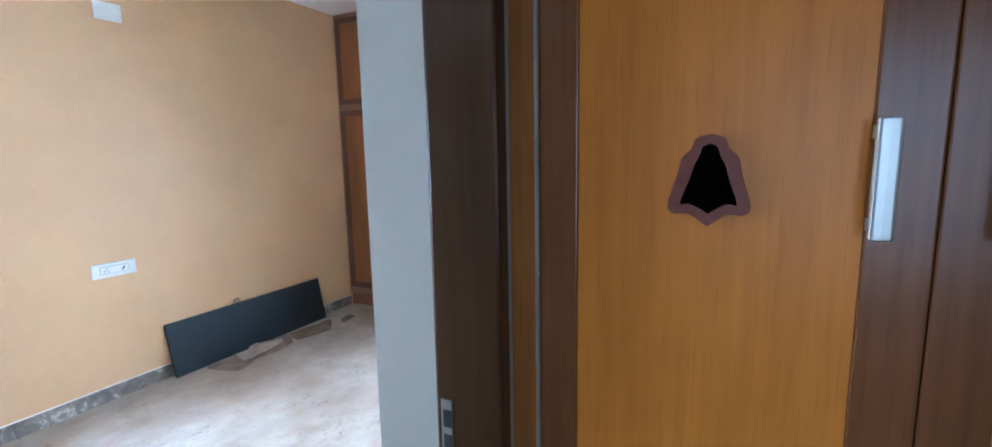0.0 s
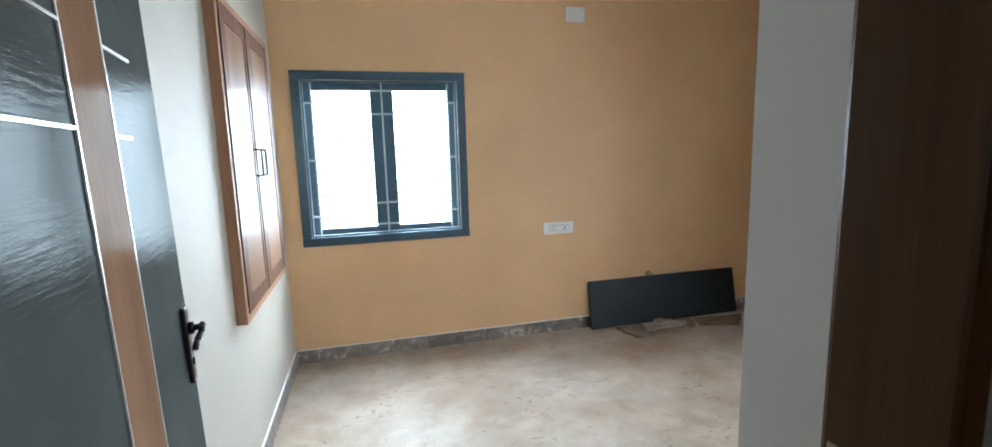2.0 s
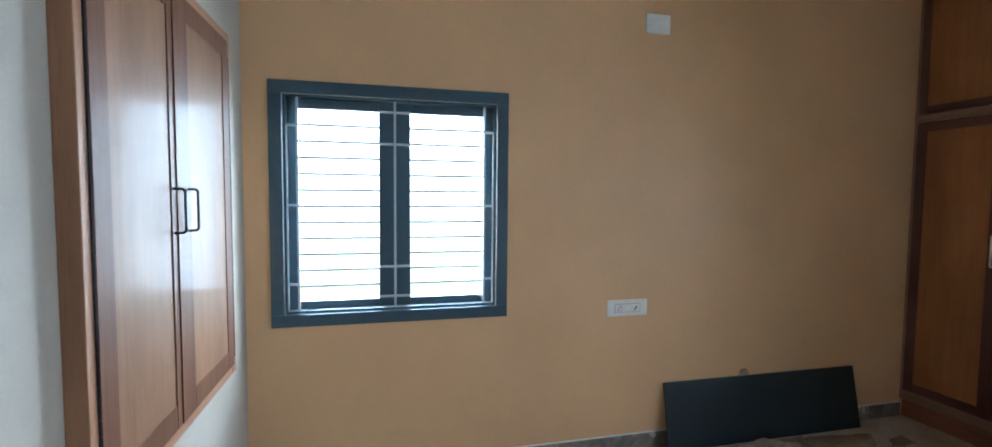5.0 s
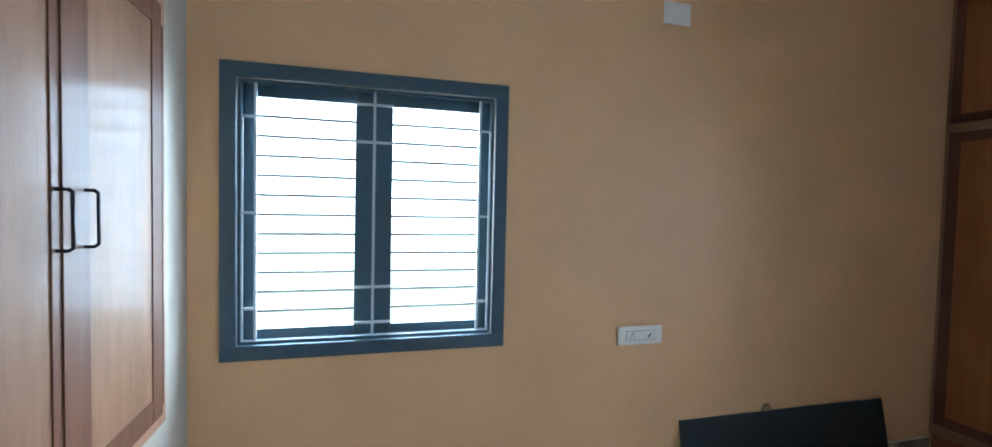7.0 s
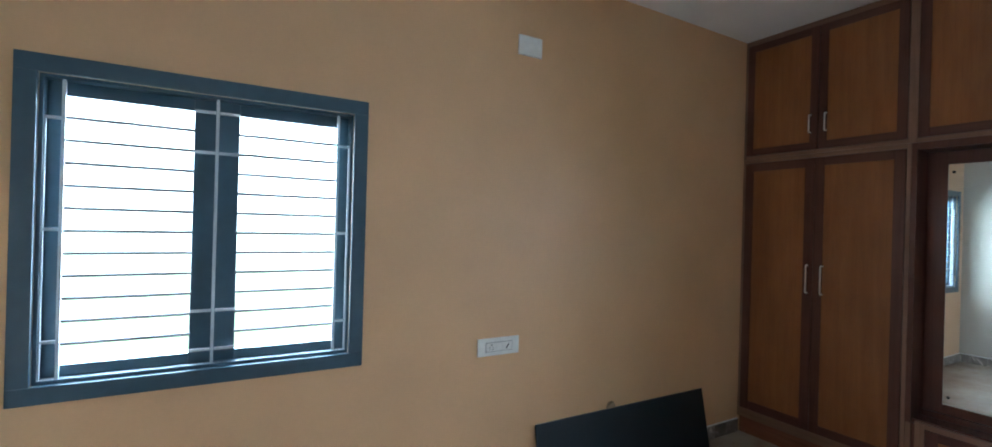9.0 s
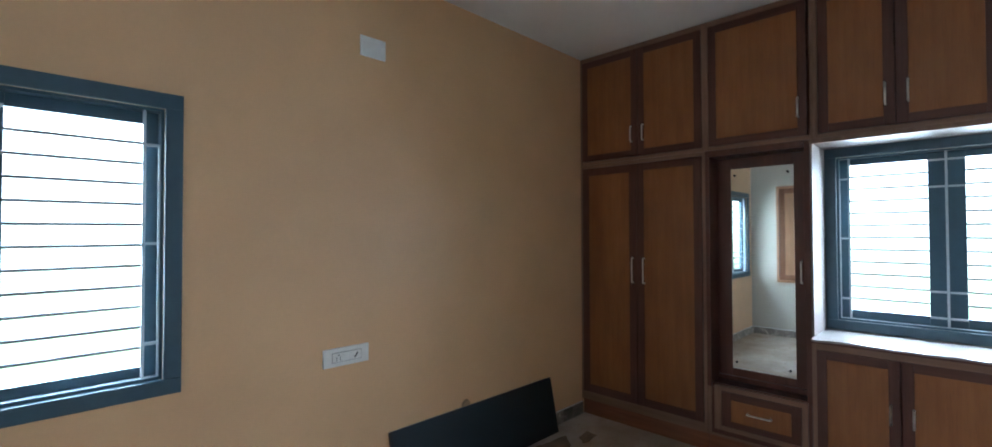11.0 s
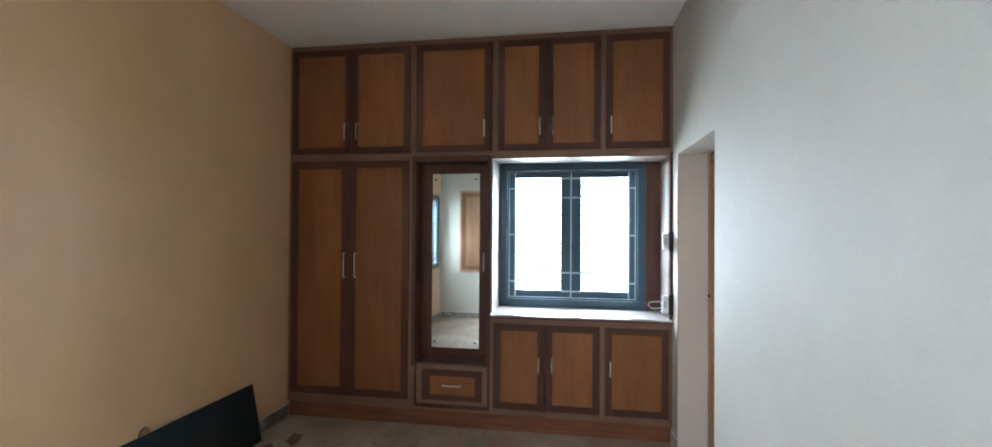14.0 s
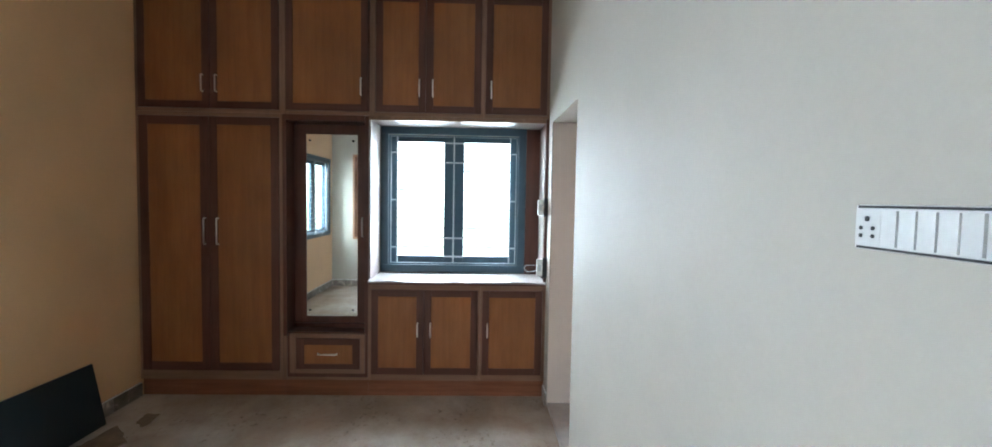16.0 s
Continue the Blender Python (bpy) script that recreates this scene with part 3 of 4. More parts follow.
for a, b in zip(rows, rows[1:]):
    for k in range(6):
        bm.faces.new((a[k], a[(k + 1) % 6], b[(k + 1) % 6], b[k]))
bm.faces.new(rows[0][::-1])
bm.faces.new(rows[-1])
bmesh.ops.recalc_face_normals(bm, faces=bm.faces)
part("top", bm, COUNTER, u, "pale wavy edged counter sheet")
part("edge_board", boxes((XF - 0.014, XE - 0.02, Y4 + 0.002, Y2 - 0.003, 0.869, 0.8815), bevel=0.002), W_BORDER, u)
u = thing("plinth", (XF, 2.2, 0), "red brown wooden plinth under the wardrobes", "plinth")
for a, b in ((Y4, Y2), (Y2, Y1), (Y1, YL)):
    part("board", boxes((XF + 0.022, XF + 0.05, a + 0.0005, b - 0.0005, 0.0, 0.129), bevel=0.001), W_PLINTH, u)

# wooden lining of the window niche
u = thing("niche_lining", (XF, Y4, 0.9), "wooden lining boards round the window niche", "panelling")
part("side_board", boxes((XF + 0.012, XE - 0.004, Y4 + 0.001, Y4 + 0.022, 0.903, 2.129)), W_BORDER, u)
part("side_panel", boxes((XF + 0.05, XE - 0.03, Y4 + 0.022, Y4 + 0.027, 0.96, 2.06)), PALE, u)
part("front_stile", boxes((XF - 0.006, XF + 0.012, Y4, Y4 + 0.026, 0.901, ZL0 - 0.001), bevel=0.0015), W_BORDER, u)
part("back_board", boxes((XE - 0.016, XE - 0.001, Y4 + 0.024, 0.842, 0.903, 2.105)), W_BORDER, u)
part("soffit", boxes((XF + 0.01, XE - 0.018, Y4 + 0.023, Y2 - 0.002, 2.108, 2.128)), PALE, u)
for y in (1.05, 1.72):
    smooth(part("screw_cap", rod_between(bmesh.new(), (4.03, y, 2.103), (4.03, y, 2.108), 0.011, 14), WHITE_PL, u, "small white cap in the soffit"))
part("pelmet", boxes((XF - 0.006, XF + 0.009, Y4 + 0.027, Y2 - 0.001, 2.100, ZL0 - 0.0005), bevel=0.0015), W_FRAME, u)
part("inner_side", boxes((XF + 0.02, XE - 0.02, Y2 - 0.012, Y2 - 0.001, 0.903, 2.107)), PALE, u)


# ---- switches, sockets and cover plates ----
def plate(name, m, w, h, label, category, group="", plastic=WHITE_PL):
    th = thing(name, None, label, category, group, m=m)
    part("plate", boxes((-w / 2, w / 2, -0.011, 0, -h / 2, h / 2), bevel=0.004), plastic, th)
    return th


def pins(th, parent, x, y, s=1.0):
    for dx, dz, r in ((0, 0.011, 0.0036), (-0.0095, -0.001, 0.0027), (0.0095, -0.001, 0.0027), (-0.0095, -0.011, 0.0027), (0.0095, -0.011, 0.0027)):
        part("pin_hole", rod_between(bmesh.new(), (x + dx * s, y, dz * s), (x + dx * s, y - 0.0012, dz * s), r * s, 10), DARK_PL, parent)


# socket in the tan wall
th = plate("wall_socket", pose(1.648, YN, 0.897), 0.264, 0.098, "white socket plate with one switch on the tan wall", "socket")
part("bezel", boxes((-0.0855, 0.0855, -0.0135, -0.011, -0.0265, 0.0265), bevel=0.001), plain("grey_outline", (0.40, 0.40, 0.39), 0.4), th, "thin grey outline")
s = part("socket_module", boxes((-0.082, -0.02, -0.0155, -0.0135, -0.023, 0.023), bevel=0.0006), WHITE_PL, th)
pins(th, s, -0.05, -0.0155, 1.1)
part("blank_module", boxes((-0.019, 0.02, -0.0155, -0.0135, -0.023, 0.023), bevel=0.0006), WHITE_PL, th)
s = part("switch_module", boxes((0.021, 0.082, -0.0155, -0.0135, -0.023, 0.023), bevel=0.0006), WHITE_PL, th)
part("rocker", boxes((0.04, 0.062, -0.019, -0.0155, -0.018, 0.018), bevel=0.001), WHITE_PL, s)
bm = boxes((0.047, 0.055, -0.0198, -0.0191, -0.015, 0.015))
bmesh.ops.rotate(bm, cent=(0.051, -0.0195, 0), matrix=Matrix.Rotation(math.radians(32), 3, "Y"), verts=bm.verts)
part("rocker_mark", bm, DARK_PL, s)

th = plate("cover_plate", pose(1.806, YN, 2.600), 0.160, 0.114, "blank white cover plate high on the tan wall", "cover plate")

# long switchboard on the white wall: own x runs from near to far along the wall, seen from the room
th = plate("switchboard", pose(0.806, YS + 0.0018, 1.500, 0, 0, 180), 0.194, 0.062, "long white switchboard with a socket and a row of switches", "switchboard", plastic=IVORY_PL)
part("bezel", boxes((-0.0905, 0.096, -0.0125, -0.011, -0.0296, 0.0296)), DARK_PL, th, "thin black outline")
part("module_bed", boxes((-0.089, 0.0948, -0.0145, -0.0125, -0.0262, 0.0262), bevel=0.0004), IVORY_PL, th)
s = part("socket_module", boxes((-0.0888, -0.0468, -0.0165, -0.0145, -0.024, 0.024), bevel=0.0006), IVORY_PL, th)
pins(th, s, -0.0685, -0.0165, 1.06)
for i in range(5):
    x0 = -0.0455 + i * 0.0267
    bm = slab(bmesh.new(), x0, x0 + 0.0259, -0.0175, -0.0145, -0.0235, 0.0235, bevel=0.0006)
    for v in bm.verts:
        if v.co.y < -0.016 and v.co.x > x0 + 0.010:
            v.co.y -= 0.002
    part("rocker", bm, IVORY_PL, th)

# two surface boxes at the niche's edge
for z, w in ((1.47, 0.115), (1.015, 0.125)):
    th = thing("switch_box", None, "small white surface switch box on a black back box", "switch", "switch boxes beside the window niche", m=pose(XF - 0.007, 0.722, z, 0, 0, -90))
    part("back_box", boxes((-0.018, 0.026, -0.028, 0, -w * 0.62, w * 0.62), bevel=0.003), DARK_PL, th)
    part("face", boxes((-0.062, -0.0185, -0.03, 0.0, -w * 0.5, w * 0.5), bevel=0.003), WHITE_PL, th)
    part("rocker", boxes((-0.050, -0.030, -0.034, -0.03, -0.022, 0.022), bevel=0.001), GREY_PL, th)
pts = [(XF - 0.03, 0.745, 1.01), (XF + 0.0, 0.79, 0.985), (XF + 0.02, 0.85, 0.975), (XF + 0.03, 0.875, 1.0), (XF + 0.02, 0.86, 1.025), (XF + 0.0, 0.80, 1.03), (XF - 0.02, 0.76, 1.02)]
th = thing("loose_cable", (XF, 0.8, 0.9), "thin grey loop of loose cable at the lower switch box", "cable")
smooth(part("wire", bent_bar(pts, 0.0035, 6), GREY_PL, th))


# ---- shuttered cabinet on the west wall ----
CY0, CY1, CZ0, CZ1, CX = 2.315, 3.39, 0.805, 2.232, -0.425
u = thing("wall_cabinet", (XW, (CY0 + CY1) / 2, CZ0), "wall cabinet with a teak frame and two glossy red brown doors", "cabinet")
fr = 0.05
framing(u, W_CABF, 0.003, ((XW, CX, CY0, CY0 + fr, CZ0, CZ1), (XW, CX, CY1 - fr, CY1, CZ0, CZ1)), ((XW, CX - 0.0004, CY0 + fr, CY1 - fr, CZ0, CZ0 + fr), (XW, CX - 0.0004, CY0 + fr, CY1 - fr, CZ1 - fr, CZ1)), ("frame_stile", "frame_rail"))
part("back", boxes((XW, XW + 0.012, CY0 + fr, CY1 - fr, CZ0 + fr, CZ1 - fr)), W_CABB, u)
cm = 2.835  # the right door is a little wider
for a, b, hy in ((CY0 + fr - 0.012, cm - 0.0015, cm - 0.060), (cm + 0.0015, CY1 - fr + 0.012, cm + 0.046)):
    w = 0.075
    z0, z1 = CZ0 + fr - 0.012, CZ1 - fr + 0.012
    door = part("door", boxes((CX - 0.010, CX - 0.0066, a + 0.013, b - 0.013, z0 + 0.013, z1 - 0.013)), W_CABB, u)
    framing(door, W_CABB, 0.0025, ((CX - 0.006, CX + 0.005, a, a + w, z0, z1), (CX - 0.006, CX + 0.005, b - w, b, z0, z1)), ((CX - 0.006, CX + 0.0047, a + w, b - w, z0, z0 + w), (CX - 0.006, CX + 0.0047, a + w, b - w, z1 - w, z1)))
    part("panel", boxes((CX - 0.0058, CX + 0.0015, a + w - 0.004, b - w + 0.004, z0 + w - 0.004, z1 - w + 0.004)), W_CABP, door, "glossy red brown veneer panel")
    smooth(part("handle", d_handle(bmesh.new(), (CX + 0.004, hy, 1.449), (CX + 0.004, hy, 1.583), (0.032, 0, 0), 0.0042), BLACK, door, "black wire bow handle"))

for y in (CY0 + fr - 0.016, CY1 - fr + 0.016):
    part("piano_hinge", knuckled_rod(CX + 0.002, y, CZ0 + fr + 0.02, CZ1 - fr - 0.02, 0.038, 0.004), BLACK, u, "dark piano hinge")
part("astragal", boxes((CX + 0.0049, CX + 0.009, cm - 0.042, cm + 0.042, CZ0 + fr - 0.008, CZ1 - fr + 0.008), bevel=0.0015), W_CABB, u)

# ---- entrance doorway ----
u = thing("door_frame", (0.2, 0.47, 0), "dark polished wooden door frame of the entrance", "door frame", kind="structure")
part("jamb", boxes((0.653, HX - 0.001, YH - 0.003, 0.482, 0, 2.12), bevel=0.007), W_JAMB, u)
part("jamb", boxes((-0.31, -0.245, YH - 0.003, 0.482, 0, 2.12), bevel=0.007), W_JAMB, u)
part("head", boxes((-0.245, 0.653, YH - 0.003, 0.482, 2.05, 2.12), bevel=0.006), W_JAMB, u)
sp = part("strike_plate", boxes((0.6505, 0.6535, 0.446, 0.470, 1.05, 1.17), bevel=0.001), HINGE, u, "worn steel strike plate")
part("slot", boxes((0.6495, 0.6506, 0.447, 0.465, 1.07, 1.10), (0.6495, 0.6506, 0.447, 0.465, 1.115, 1.15)), DARK_PL, sp)

# the open leaf: own x from hinge to free edge, own y behind its face, z up
SAG = -1.2  # the leaf hangs a little out of plumb
ANG = math.degrees(math.atan2(1.455 - 0.515, -0.369 + 0.2365))
u = thing("door_1", None, "open charcoal laminate door with a tan vertical band and silver inlay", "door", kind="structure", m=pose(-0.2365, 0.515, 0.008, 0, 0, ANG) @ pose(0, 0, 1.6, SAG) @ pose(0, 0, -1.6))
LW, LH, B0, B1 = 0.95, 2.03, 0.424, 0.598
part("leaf", boxes((0, LW, 0.004, 0.036, 0, LH), bevel=0.002), LAM, u)
part("band", boxes((B0, B1, 0.0015, 0.0045, 0.001, LH - 0.001)), W_BAND, u, "tan wood grain vertical band")
inl = lambda x0, x1, z0, z1: part("inlay", boxes((x0, x1, 0.0005, 0.0045, z0, z1)), INLAY, u)
inl(B0 - 0.006, B0, 0.002, LH - 0.002)
inl(B1, B1 + 0.005, 0.002, LH - 0.002)
for z in (1.579, 1.737, 1.89):
    inl(0.002, B0 - 0.0065, z - 0.003, z + 0.003)
for z, n in ((1.574, 0.105), (1.737, 0.165), (1.89, 0.12)):
    inl(B1 + 0.0055, B1 + n, z - 0.003, z + 0.003)
hd = part("handle_plate", boxes((LW - 0.078, LW - 0.036, -0.008, 0.004, 0.955, 1.158), bevel=0.006), BLACK, u, "black metal handle plate")
HXL, HZL = LW - 0.057, 1.098
bm = rod_between(bmesh.new(), (HXL, -0.006, HZL), (HXL, -0.036, HZL), 0.0085, 12)
rod_between(bm, (HXL, -0.020, HZL), (HXL, -0.008, HZL), 0.016, 14)
smooth(part("lever_neck", bm, BLACK, hd))
smooth(part("lever", bent_bar([(HXL + 0.008, -0.037, HZL + 0.004), (HXL, -0.040, HZL + 0.003), (HXL - 0.015, -0.036, HZL - 0.010), (HXL - 0.03, -0.028, HZL - 0.026), (HXL - 0.045, -0.024, HZL - 0.044)], 0.0075, 12), BLACK, hd))
smooth(part("keyhole_cover", rod_between(bmesh.new(), (HXL, -0.0115, 1.01), (HXL, -0.006, 1.01), 0.011, 14), BLACK, hd))
for z in (0.25, 1.05, 1.85):
    part("hinge", rod_between(bmesh.new(), (-0.004, 0.0, z - 0.045), (-0.004, 0.0, z + 0.045), 0.006, 8), STEEL, u)


# ---- double door with bell cut-outs ----
def bell(k):
    """Bell outline, k = 0 for the hole and 1 for the rim's outer edge: half profile mirrored, metres from its middle."""
    k2 = 0.85
    half = [(0.0, 0.064), (0.013, 0.057), (0.016, 0.042), (0.024, 0.030), (0.030, 0.006), (0.045, -0.038), (0.032, -0.038), (0.016, -0.045), (0.0, -0.056)]
    out = [(0.0, 0.080), (0.022, 0.073), (0.030, 0.055), (0.044, 0.040), (0.051, 0.010), (0.065, -0.040), (0.056, -0.056), (0.030, -0.057), (0.0, -0.077)]
    pts = [(a + (c - a) * k, b + (d - b) * k) for (a, b), (c, d) in zip(half, out)]
    fine = []
    for i in range(len(pts) - 1):
        p = [pts[max(i - 1, 0)], pts[i], pts[i + 1], pts[min(i + 2, len(pts) - 1)]]
        for t in (0, 0.25, 0.5, 0.75):
            fine.append(tuple(0.5 * (2 * p[1][j] + (p[2][j] - p[0][j]) * t + (2 * p[0][j] - 5 * p[1][j] + 4 * p[2][j] - p[3][j]) * t * t + (3 * p[1][j] - p[0][j] - 3 * p[2][j] + p[3][j]) * t ** 3) for j in (0, 1)))
    fine.append(pts[-1])
    fine = [(x * k2, z * k2) for x, z in fine]
    return fine + [(-x, z) for x, z in reversed(fine[1:-1])]


def pierced(outer, inner, depth0, depth1):
    """A plate between two outlines in own x and z, from depth0 to depth1 along own y."""
    bm = bmesh.new()
    loops = []
    for ring in (outer, inner):
        vs = [bm.verts.new((x, depth0, z)) for x, z in ring]
        loops.append([bm.edges.new((vs[i], vs[(i + 1) % len(vs)])) for i in range(len(vs))])
    bmesh.ops.triangle_fill(bm, use_beauty=True, edges=loops[0] + loops[1])
    ext = bmesh.ops.extrude_face_region(bm, geom=bm.faces[:])
    bmesh.ops.translate(bm, vec=(0, depth1 - depth0, 0), verts=[g for g in ext["geom"] if isinstance(g, bmesh.types.BMVert)])
    bmesh.ops.recalc_face_normals(bm, faces=bm.faces)
    return bm


u = thing("door_frame", (HX, -0.27, 0), "orange teak frame of the double door", "door frame", kind="structure")
part("jamb", boxes((HX + 0.004, HX + 0.10, 0.292, PY1, 0, 2.14), bevel=0.004), W_TEAKD, u)
part("jamb", boxes((HX + 0.004, HX + 0.10, PY0, -0.764, 0, 2.14), bevel=0.004), W_TEAKD, u)
part("head", boxes((HX + 0.004, HX + 0.10, -0.764, 0.292, 2.08, 2.14), bevel=0.004), W_TEAKD, u)


def bell_leaf(name, y_hinge, mirror, label):
    """Leaf of the double door: own x runs from the hinge to the meeting edge, own y into the wall."""
    th = thing(name, None, label, "door", "double door leaves", "structure", m=pose(HX + 0.006, y_hinge, 0.01, 0, 0, -90))
    k = -1 if mirror else 1
    W, H = 0.5265, 2.065
    X = lambda a, b: (min(k * a, k * b), max(k * a, k * b))
    part("hinge_stile", boxes((*X(0.004, 0.070), 0, 0.034, 0, H), bevel=0.003), W_STILE, th)
    part("lock_stile", boxes((*X(0.453, W), 0, 0.034, 0, H), bevel=0.003), W_STILE, th)
    part("rail", boxes((*X(0.070, 0.453), 0.001, 0.033, 0, 0.10), bevel=0.002), W_STILE, th)
    part("rail", boxes((*X(0.070, 0.453), 0.001, 0.033, H - 0.09, H), bevel=0.002), W_STILE, th)
    cx, cz = k * 0.266, 1.570
    ring = [(x + cx, z + cz) for x, z in bell(0.5)]
    if mirror:
        ring = ring[::-1]
    x0, x1 = X(0.0705, 0.4525)
    part("panel", pierced([(x0, 0.1005), (x1, 0.1005), (x1, H - 0.0905), (x0, H - 0.0905)], ring, 0.004, 0.028), W_TEAK, th, "light teak veneer panel")
    part("bell_rim", pierced([(x + cx, z + cz) for x, z in bell(1)], [(x + cx, z + cz) for x, z in bell(0)], -0.004, 0.0039), RIM, th, "red brown bell shaped rim")
    hx = k * 0.463
    bm = bmesh.new()
    ring = [(0.0128, -0.027), (0.0126, -0.034), (0.0112, -0.0368), (0.0085, -0.0376), (0.0, -0.0380), (-0.0085, -0.0376), (-0.0112, -0.0368), (-0.0126, -0.034), (-0.0128, -0.027)]
    ends = []
    for z, f in ((1.500, 0.88), (1.502, 0.98), (1.506, 1.0), (1.644, 1.0), (1.648, 0.98), (1.650, 0.88)):
        ends.append([bm.verts.new((hx + x * f, -0.027 + (y + 0.027) * f, z)) for x, y in ring])
    for p, q in zip(ends, ends[1:]):
        for i in range(9):
            bm.faces.new((p[i], p[(i + 1) % 9], q[(i + 1) % 9], q[i]))
    bm.faces.new(ends[0])
    bm.faces.new(ends[-1])
    bmesh.ops.recalc_face_normals(bm, faces=bm.faces)
    hd = part("handle", bm, CHROME, th, "flat faced chrome bar handle")
    part("handle_post", boxes((hx - 0.010, hx + 0.010, -0.027, 0.001, 1.508, 1.524), (hx - 0.010, hx + 0.010, -0.027, 0.001, 1.626, 1.642)), CHROME, hd)
    part("piano_hinge", knuckled_rod(0, -0.002, 0.05, 2.03, 0.033, 0.0042), HINGE, th, "steel piano hinge")
    return th


bell_leaf("door_2", 0.291, False, "closed teak double door leaf with a bell shaped cut out")
bell_leaf("door_3", -0.763, True, "closed teak door leaf beside its twin leaf")

# ---- bathroom door ----
u = thing("door_4", (3.3, 0.45, 0), "closed pale teak bathroom door deep in its white reveal", "door", kind="structure")
part("jamb", boxes((BX1 - 0.068, BX1 - 0.001, 0.425, 0.505, 0.03, BZ - 0.001), bevel=0.004), W_BATH, u)
part("jamb", boxes((BX0 + 0.001, BX0 + 0.068, 0.425, 0.505, 0.03, BZ - 0.001), bevel=0.004), W_BATH, u)
part("head", boxes((BX0 + 0.068, BX1 - 0.068, 0.425, 0.505, BZ - 0.07, BZ - 0.001), bevel=0.004), W_STILE, u)
part("leaf", boxes((BX0 + 0.07, BX1 - 0.07, 0.432, 0.464, 0.035, BZ - 0.072), bevel=0.002), W_BATH, u)
smooth(part("bolt", rod_between(bmesh.new(), (BX1 - 0.062, 0.512, 1.11), (BX1 - 0.030, 0.512, 1.11), 0.008, 10), BLACK, u))
smooth(part("bolt", rod_between(bmesh.new(), (BX1 - 0.10, 0.470, 1.08), (BX1 - 0.10, 0.484, 1.08), 0.012, 12), BLACK, u))
# added thin lining; its paler peach colour holds the door's warm bounce light
REVEAL = paint("warm_bounce_reveal_paint", (0.74, 0.64, 0.56), 0.5, 0.03)
structure("reveal_lining", boxes((BX1 - 0.004, BX1 - 0.0005, 0.506, YS + 0.044, 0.031, BZ - 0.002)), REVEAL, "added lining of the bathroom doorway side, warm bounce light in its peach white colour", "trim")
u = structure("threshold", boxes((BX0 + 0.001, BX1 - 0.001, YH + 0.002, YS + 0.041, 0.0, 0.03), bevel=0.004), COUNTER, "pale stone threshold of the bathroom doorway", "threshold")

# ---- slab and rubbish on the floor by the tan wall ----
tilt = math.degrees(math.atan2(0.080, 0.40))
u = thing("stone_slab", None, "long black granite slab leaning against the tan wall", "stone slab", m=pose(2.652, 3.655, 0.0, 0, 0, 0) @ pose(0, 0, 0.004, -tilt, 0, -0.4))
part("slab", boxes((-0.738, 0.738, 0, 0.017, 0.0, 0.412), bevel=0.002), GRANITE, u)


def crumpled(name, corners, z0, thick, seed, cells=(14, 6), wave=0.006):
    """A flat torn sheet between four corners, uneven at its rim and slightly buckled."""
    rnd = random.Random(seed)
    bm = bmesh.new()
    nu, nv = cells
    rows = []
    for i in range(nu + 1):
        row = []
        for j in range(nv + 1):
            a, b = i / nu, j / nv
            p = [corners[0][k] * (1 - a) * (1 - b) + corners[1][k] * a * (1 - b) + corners[2][k] * a * b + corners[3][k] * (1 - a) * b for k in (0, 1)]
            edge = i in (0, nu) or j in (0, nv)
            jit = 0.010 if edge else 0.003
            z = z0 + thick + wave * (noise.noise((p[0] * 7, p[1] * 7, seed)) + 0.6) * (1.3 if edge else 0.8)
            row.append(bm.verts.new((p[0] + rnd.uniform(-jit, jit), p[1] + rnd.uniform(-jit, jit), max(z, z0 + thick))))
        rows.append(row)
    for i in range(nu):
        for j in range(nv):
            bm.faces.new((rows[i][j], rows[i + 1][j], rows[i + 1][j + 1], rows[i][j + 1]))
    ext = bmesh.ops.extrude_face_region(bm, geom=bm.faces[:])
    for g in ext["geom"]:
        if isinstance(g, bmesh.types.BMVert):
            g.co.z = z0
    bmesh.ops.recalc_face_normals(bm, faces=bm.faces)
    return bm


u = thing("cardboard", (2.5, 3.5, 0), "torn dirty brown cardboard sheet lying on the floor", "cardboard")
part("sheet", crumpled("sheet", [(2.19, 3.36), (2.78, 3.43), (2.86, 3.62), (2.11, 3.61)], 0.0, 0.014, 3), CARD, u)
u = thing("cardboard", (3.0, 3.5, 0), "thin dusty brown cardboard strip lying on the floor", "cardboard")
part("sheet", crumpled("sheet", [(2.83, 3.44), (3.16, 3.35), (3.36, 3.56), (2.88, 3.615)], 0.0, 0.005, 5), CARD, u)
u = thing("paper_scrap", (3.4, 3.4, 0), "small dirty torn paper scrap on the marble floor", "paper")
part("sheet", crumpled("sheet", [(3.36, 3.39), (3.54, 3.40), (3.55, 3.49), (3.40, 3.47)], 0.0, 0.003, 8, (6, 4)), CARD, u)
u = thing("plaster_board", (2.5, 3.52, 0.012), "pale broken board piece on the cardboard sheet", "board")
part("sheet", crumpled("sheet", [(2.30, 3.43), (2.72, 3.465), (2.76, 3.55), (2.36, 3.60)], 0.022, 0.008, 11, (10, 5), 0.004), CARD2, u)
bm = crumpled("flap", [(2.45, 3.50), (2.63, 3.52), (2.64, 3.59), (2.46, 3.585)], 0.030, 0.004, 17, (12, 6), 0.010)
for v in bm.verts:
    if v.co.z > 0.0305:
        k = max(0.0, 1 - abs(v.co.x - 2.525) / 0.085)
        v.co.z += 0.042 * k * k * (0.6 + 0.4 * noise.noise(v.co * 22))
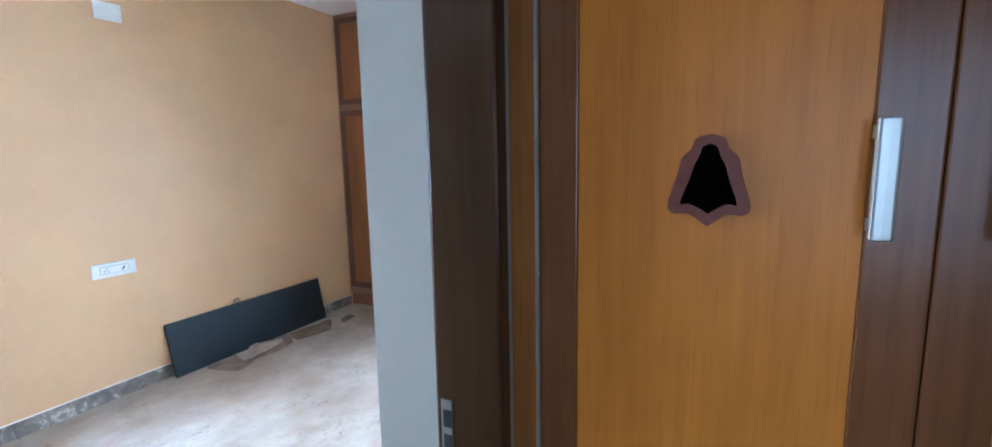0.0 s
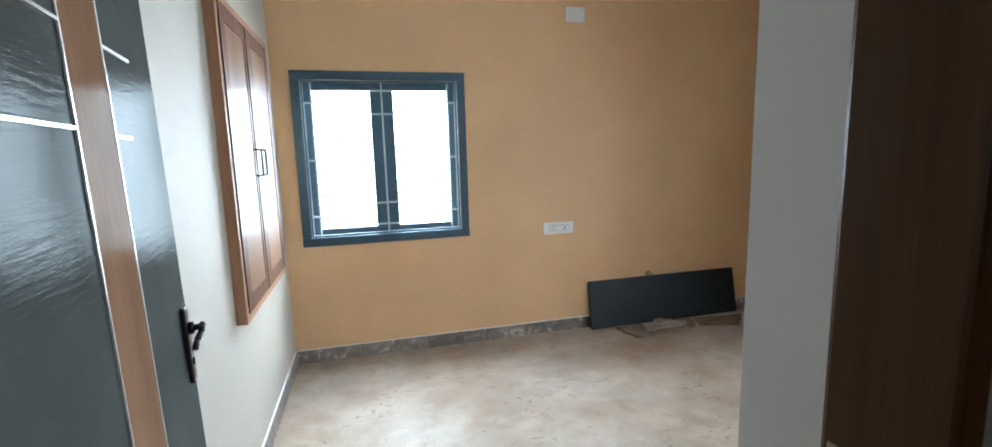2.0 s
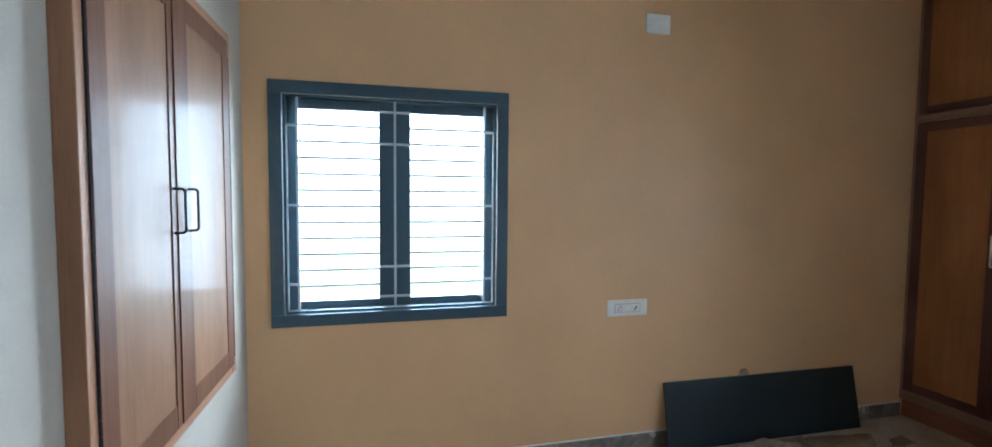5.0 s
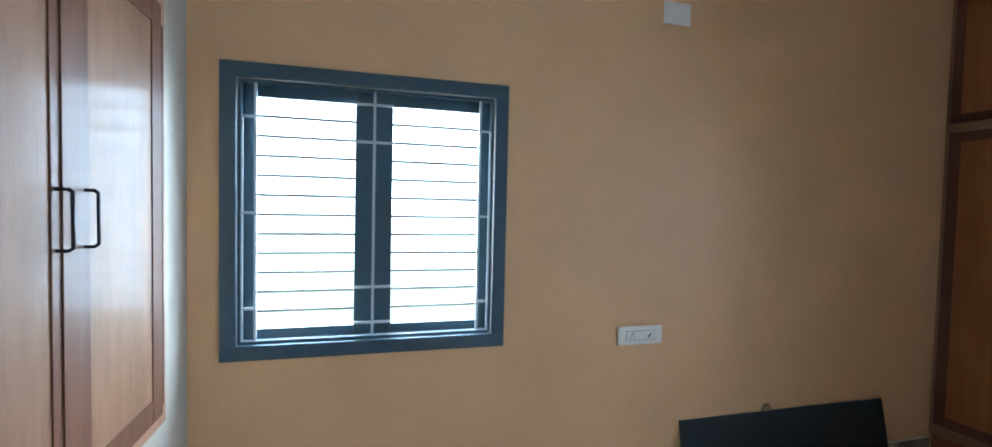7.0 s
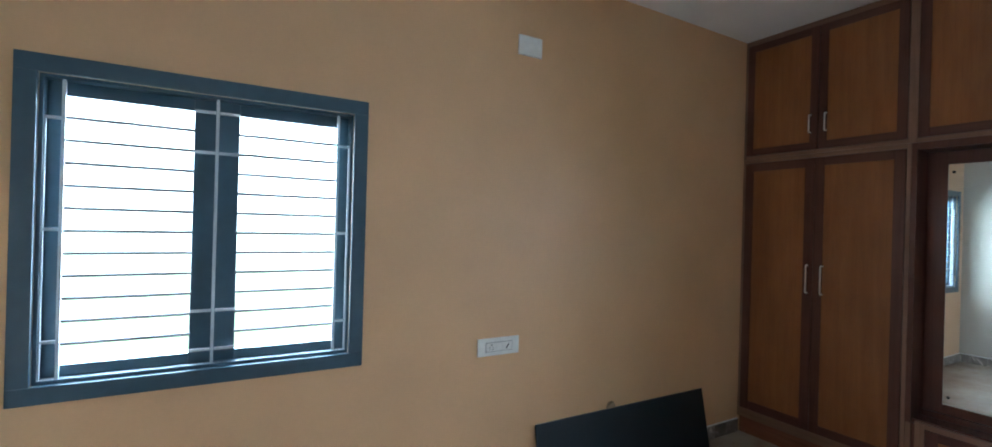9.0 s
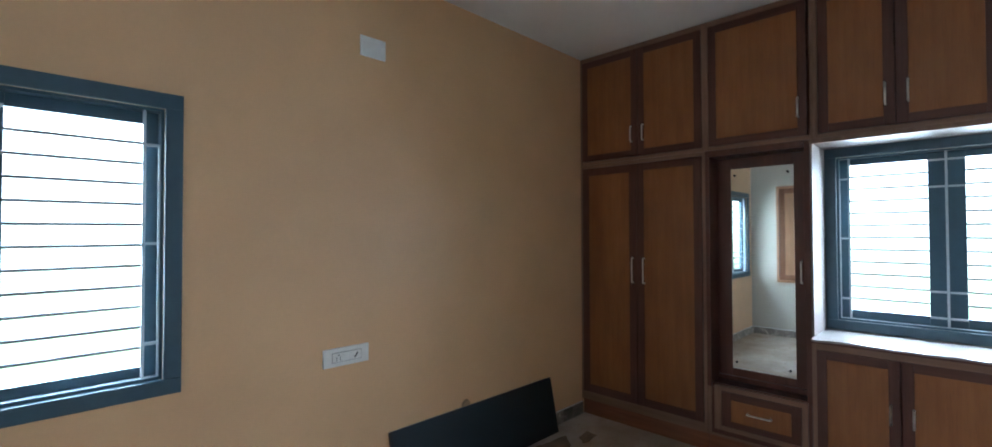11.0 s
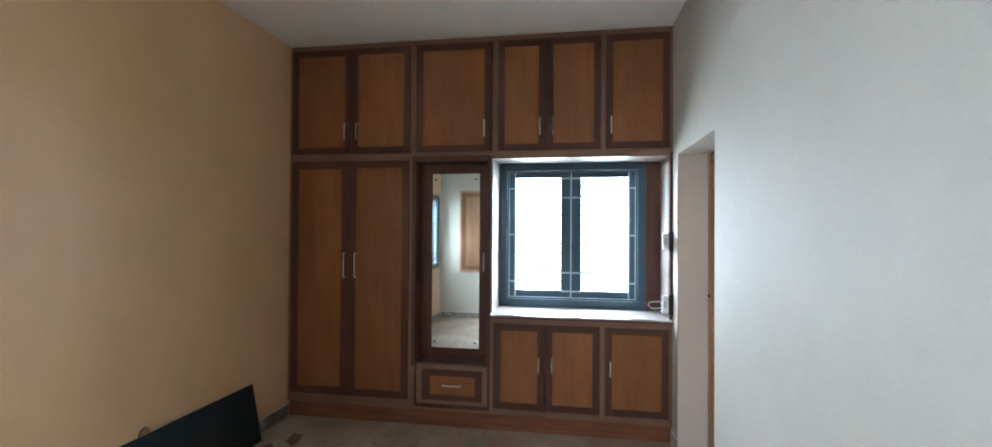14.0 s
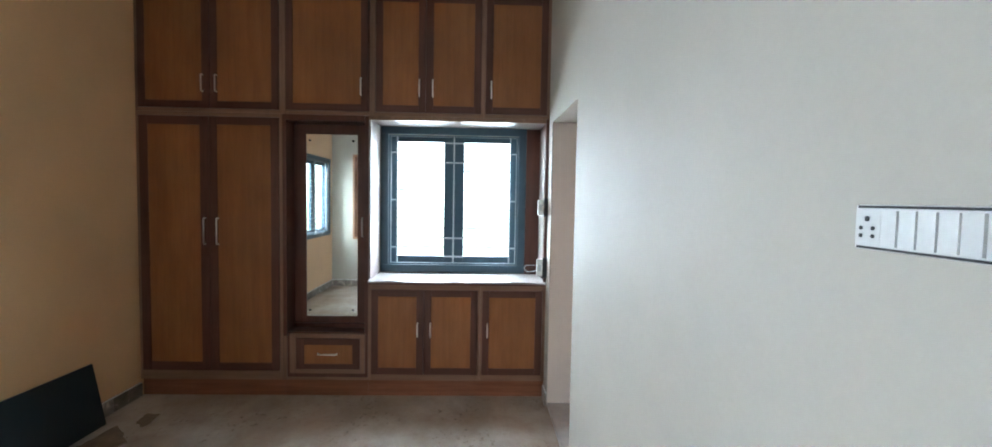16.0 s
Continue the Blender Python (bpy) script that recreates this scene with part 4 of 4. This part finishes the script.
u = thing("crumpled_paper", (2.55, 3.545, 0.03), "curled torn pale paper on the broken board", "paper")
part("crumple", bm, CARD2, u)

bm = bmesh.new()
bmesh.ops.create_cone(bm, cap_ends=True, segments=20, radius1=0.037, radius2=0.032, depth=0.012, matrix=Matrix.Translation((2.51, YN - 0.006, 0.412)) @ pose(0, 0, 0, 90))
u = thing("plaster_patch", (2.51, YN, 0.35), "round rough plaster patch on the tan wall", "patch")
part("patch", bm, PLASTER, u)

# ---- marble skirting, tile by tile ----
SK_H, SK_T = 0.098, 0.014


def skirting(name, a, b, inward, label):
    """Skirting tiles along the line from a to b, thick towards inward."""
    a, b, n = Vector((*a, 0)), Vector((*b, 0)), Vector((*inward, 0))
    th = thing(name, a, label, "baseboard", kind="structure")
    run = (b - a).length
    d = (b - a) / run
    rnd = random.Random(name)
    p, q = a + d * 0.004, b - d * 0.004 + n * (SK_T * 0.7)
    part("grout_line", boxes((min(p.x, q.x), max(p.x, q.x), min(p.y, q.y), max(p.y, q.y), SK_H + 0.0015, SK_H + 0.006)), CEIL, th, "thin pale cement line")
    s = 0.0
    while s < run - 0.01:
        e = min(s + rnd.choice((0.30, 0.30, 0.22, 0.15)), run)
        p, q = a + d * (s + 0.0008), a + d * (e - 0.0008) + n * (SK_T + rnd.uniform(-0.0012, 0.0012))
        part("tile", boxes((min(p.x, q.x), max(p.x, q.x), min(p.y, q.y), max(p.y, q.y), 0, SK_H + rnd.uniform(-0.001, 0.001)), bevel=0.0015), SKIRT, th)
        s = e
    return th


skirting("baseboard_north", (XW + 0.015, YN), (XF - 0.004, YN), (0, -1), "veined grey marble skirting tiles along the tan wall")
skirting("baseboard_west", (XW, YS + 0.001), (XW, YN), (1, 0), "veined grey marble skirting tiles along the cream wall")
skirting("baseboard_south", (DX1 + 0.001, YS), (BX0 - 0.002, YS), (0, 1), "veined grey marble skirting tiles along the white wall").rotation_euler.z = SKEW
skirting("baseboard_south", (BX1, YS + 0.051), (XF - 0.004, YS + 0.051), (0, 1), "short veined grey marble skirting beside the wardrobes")
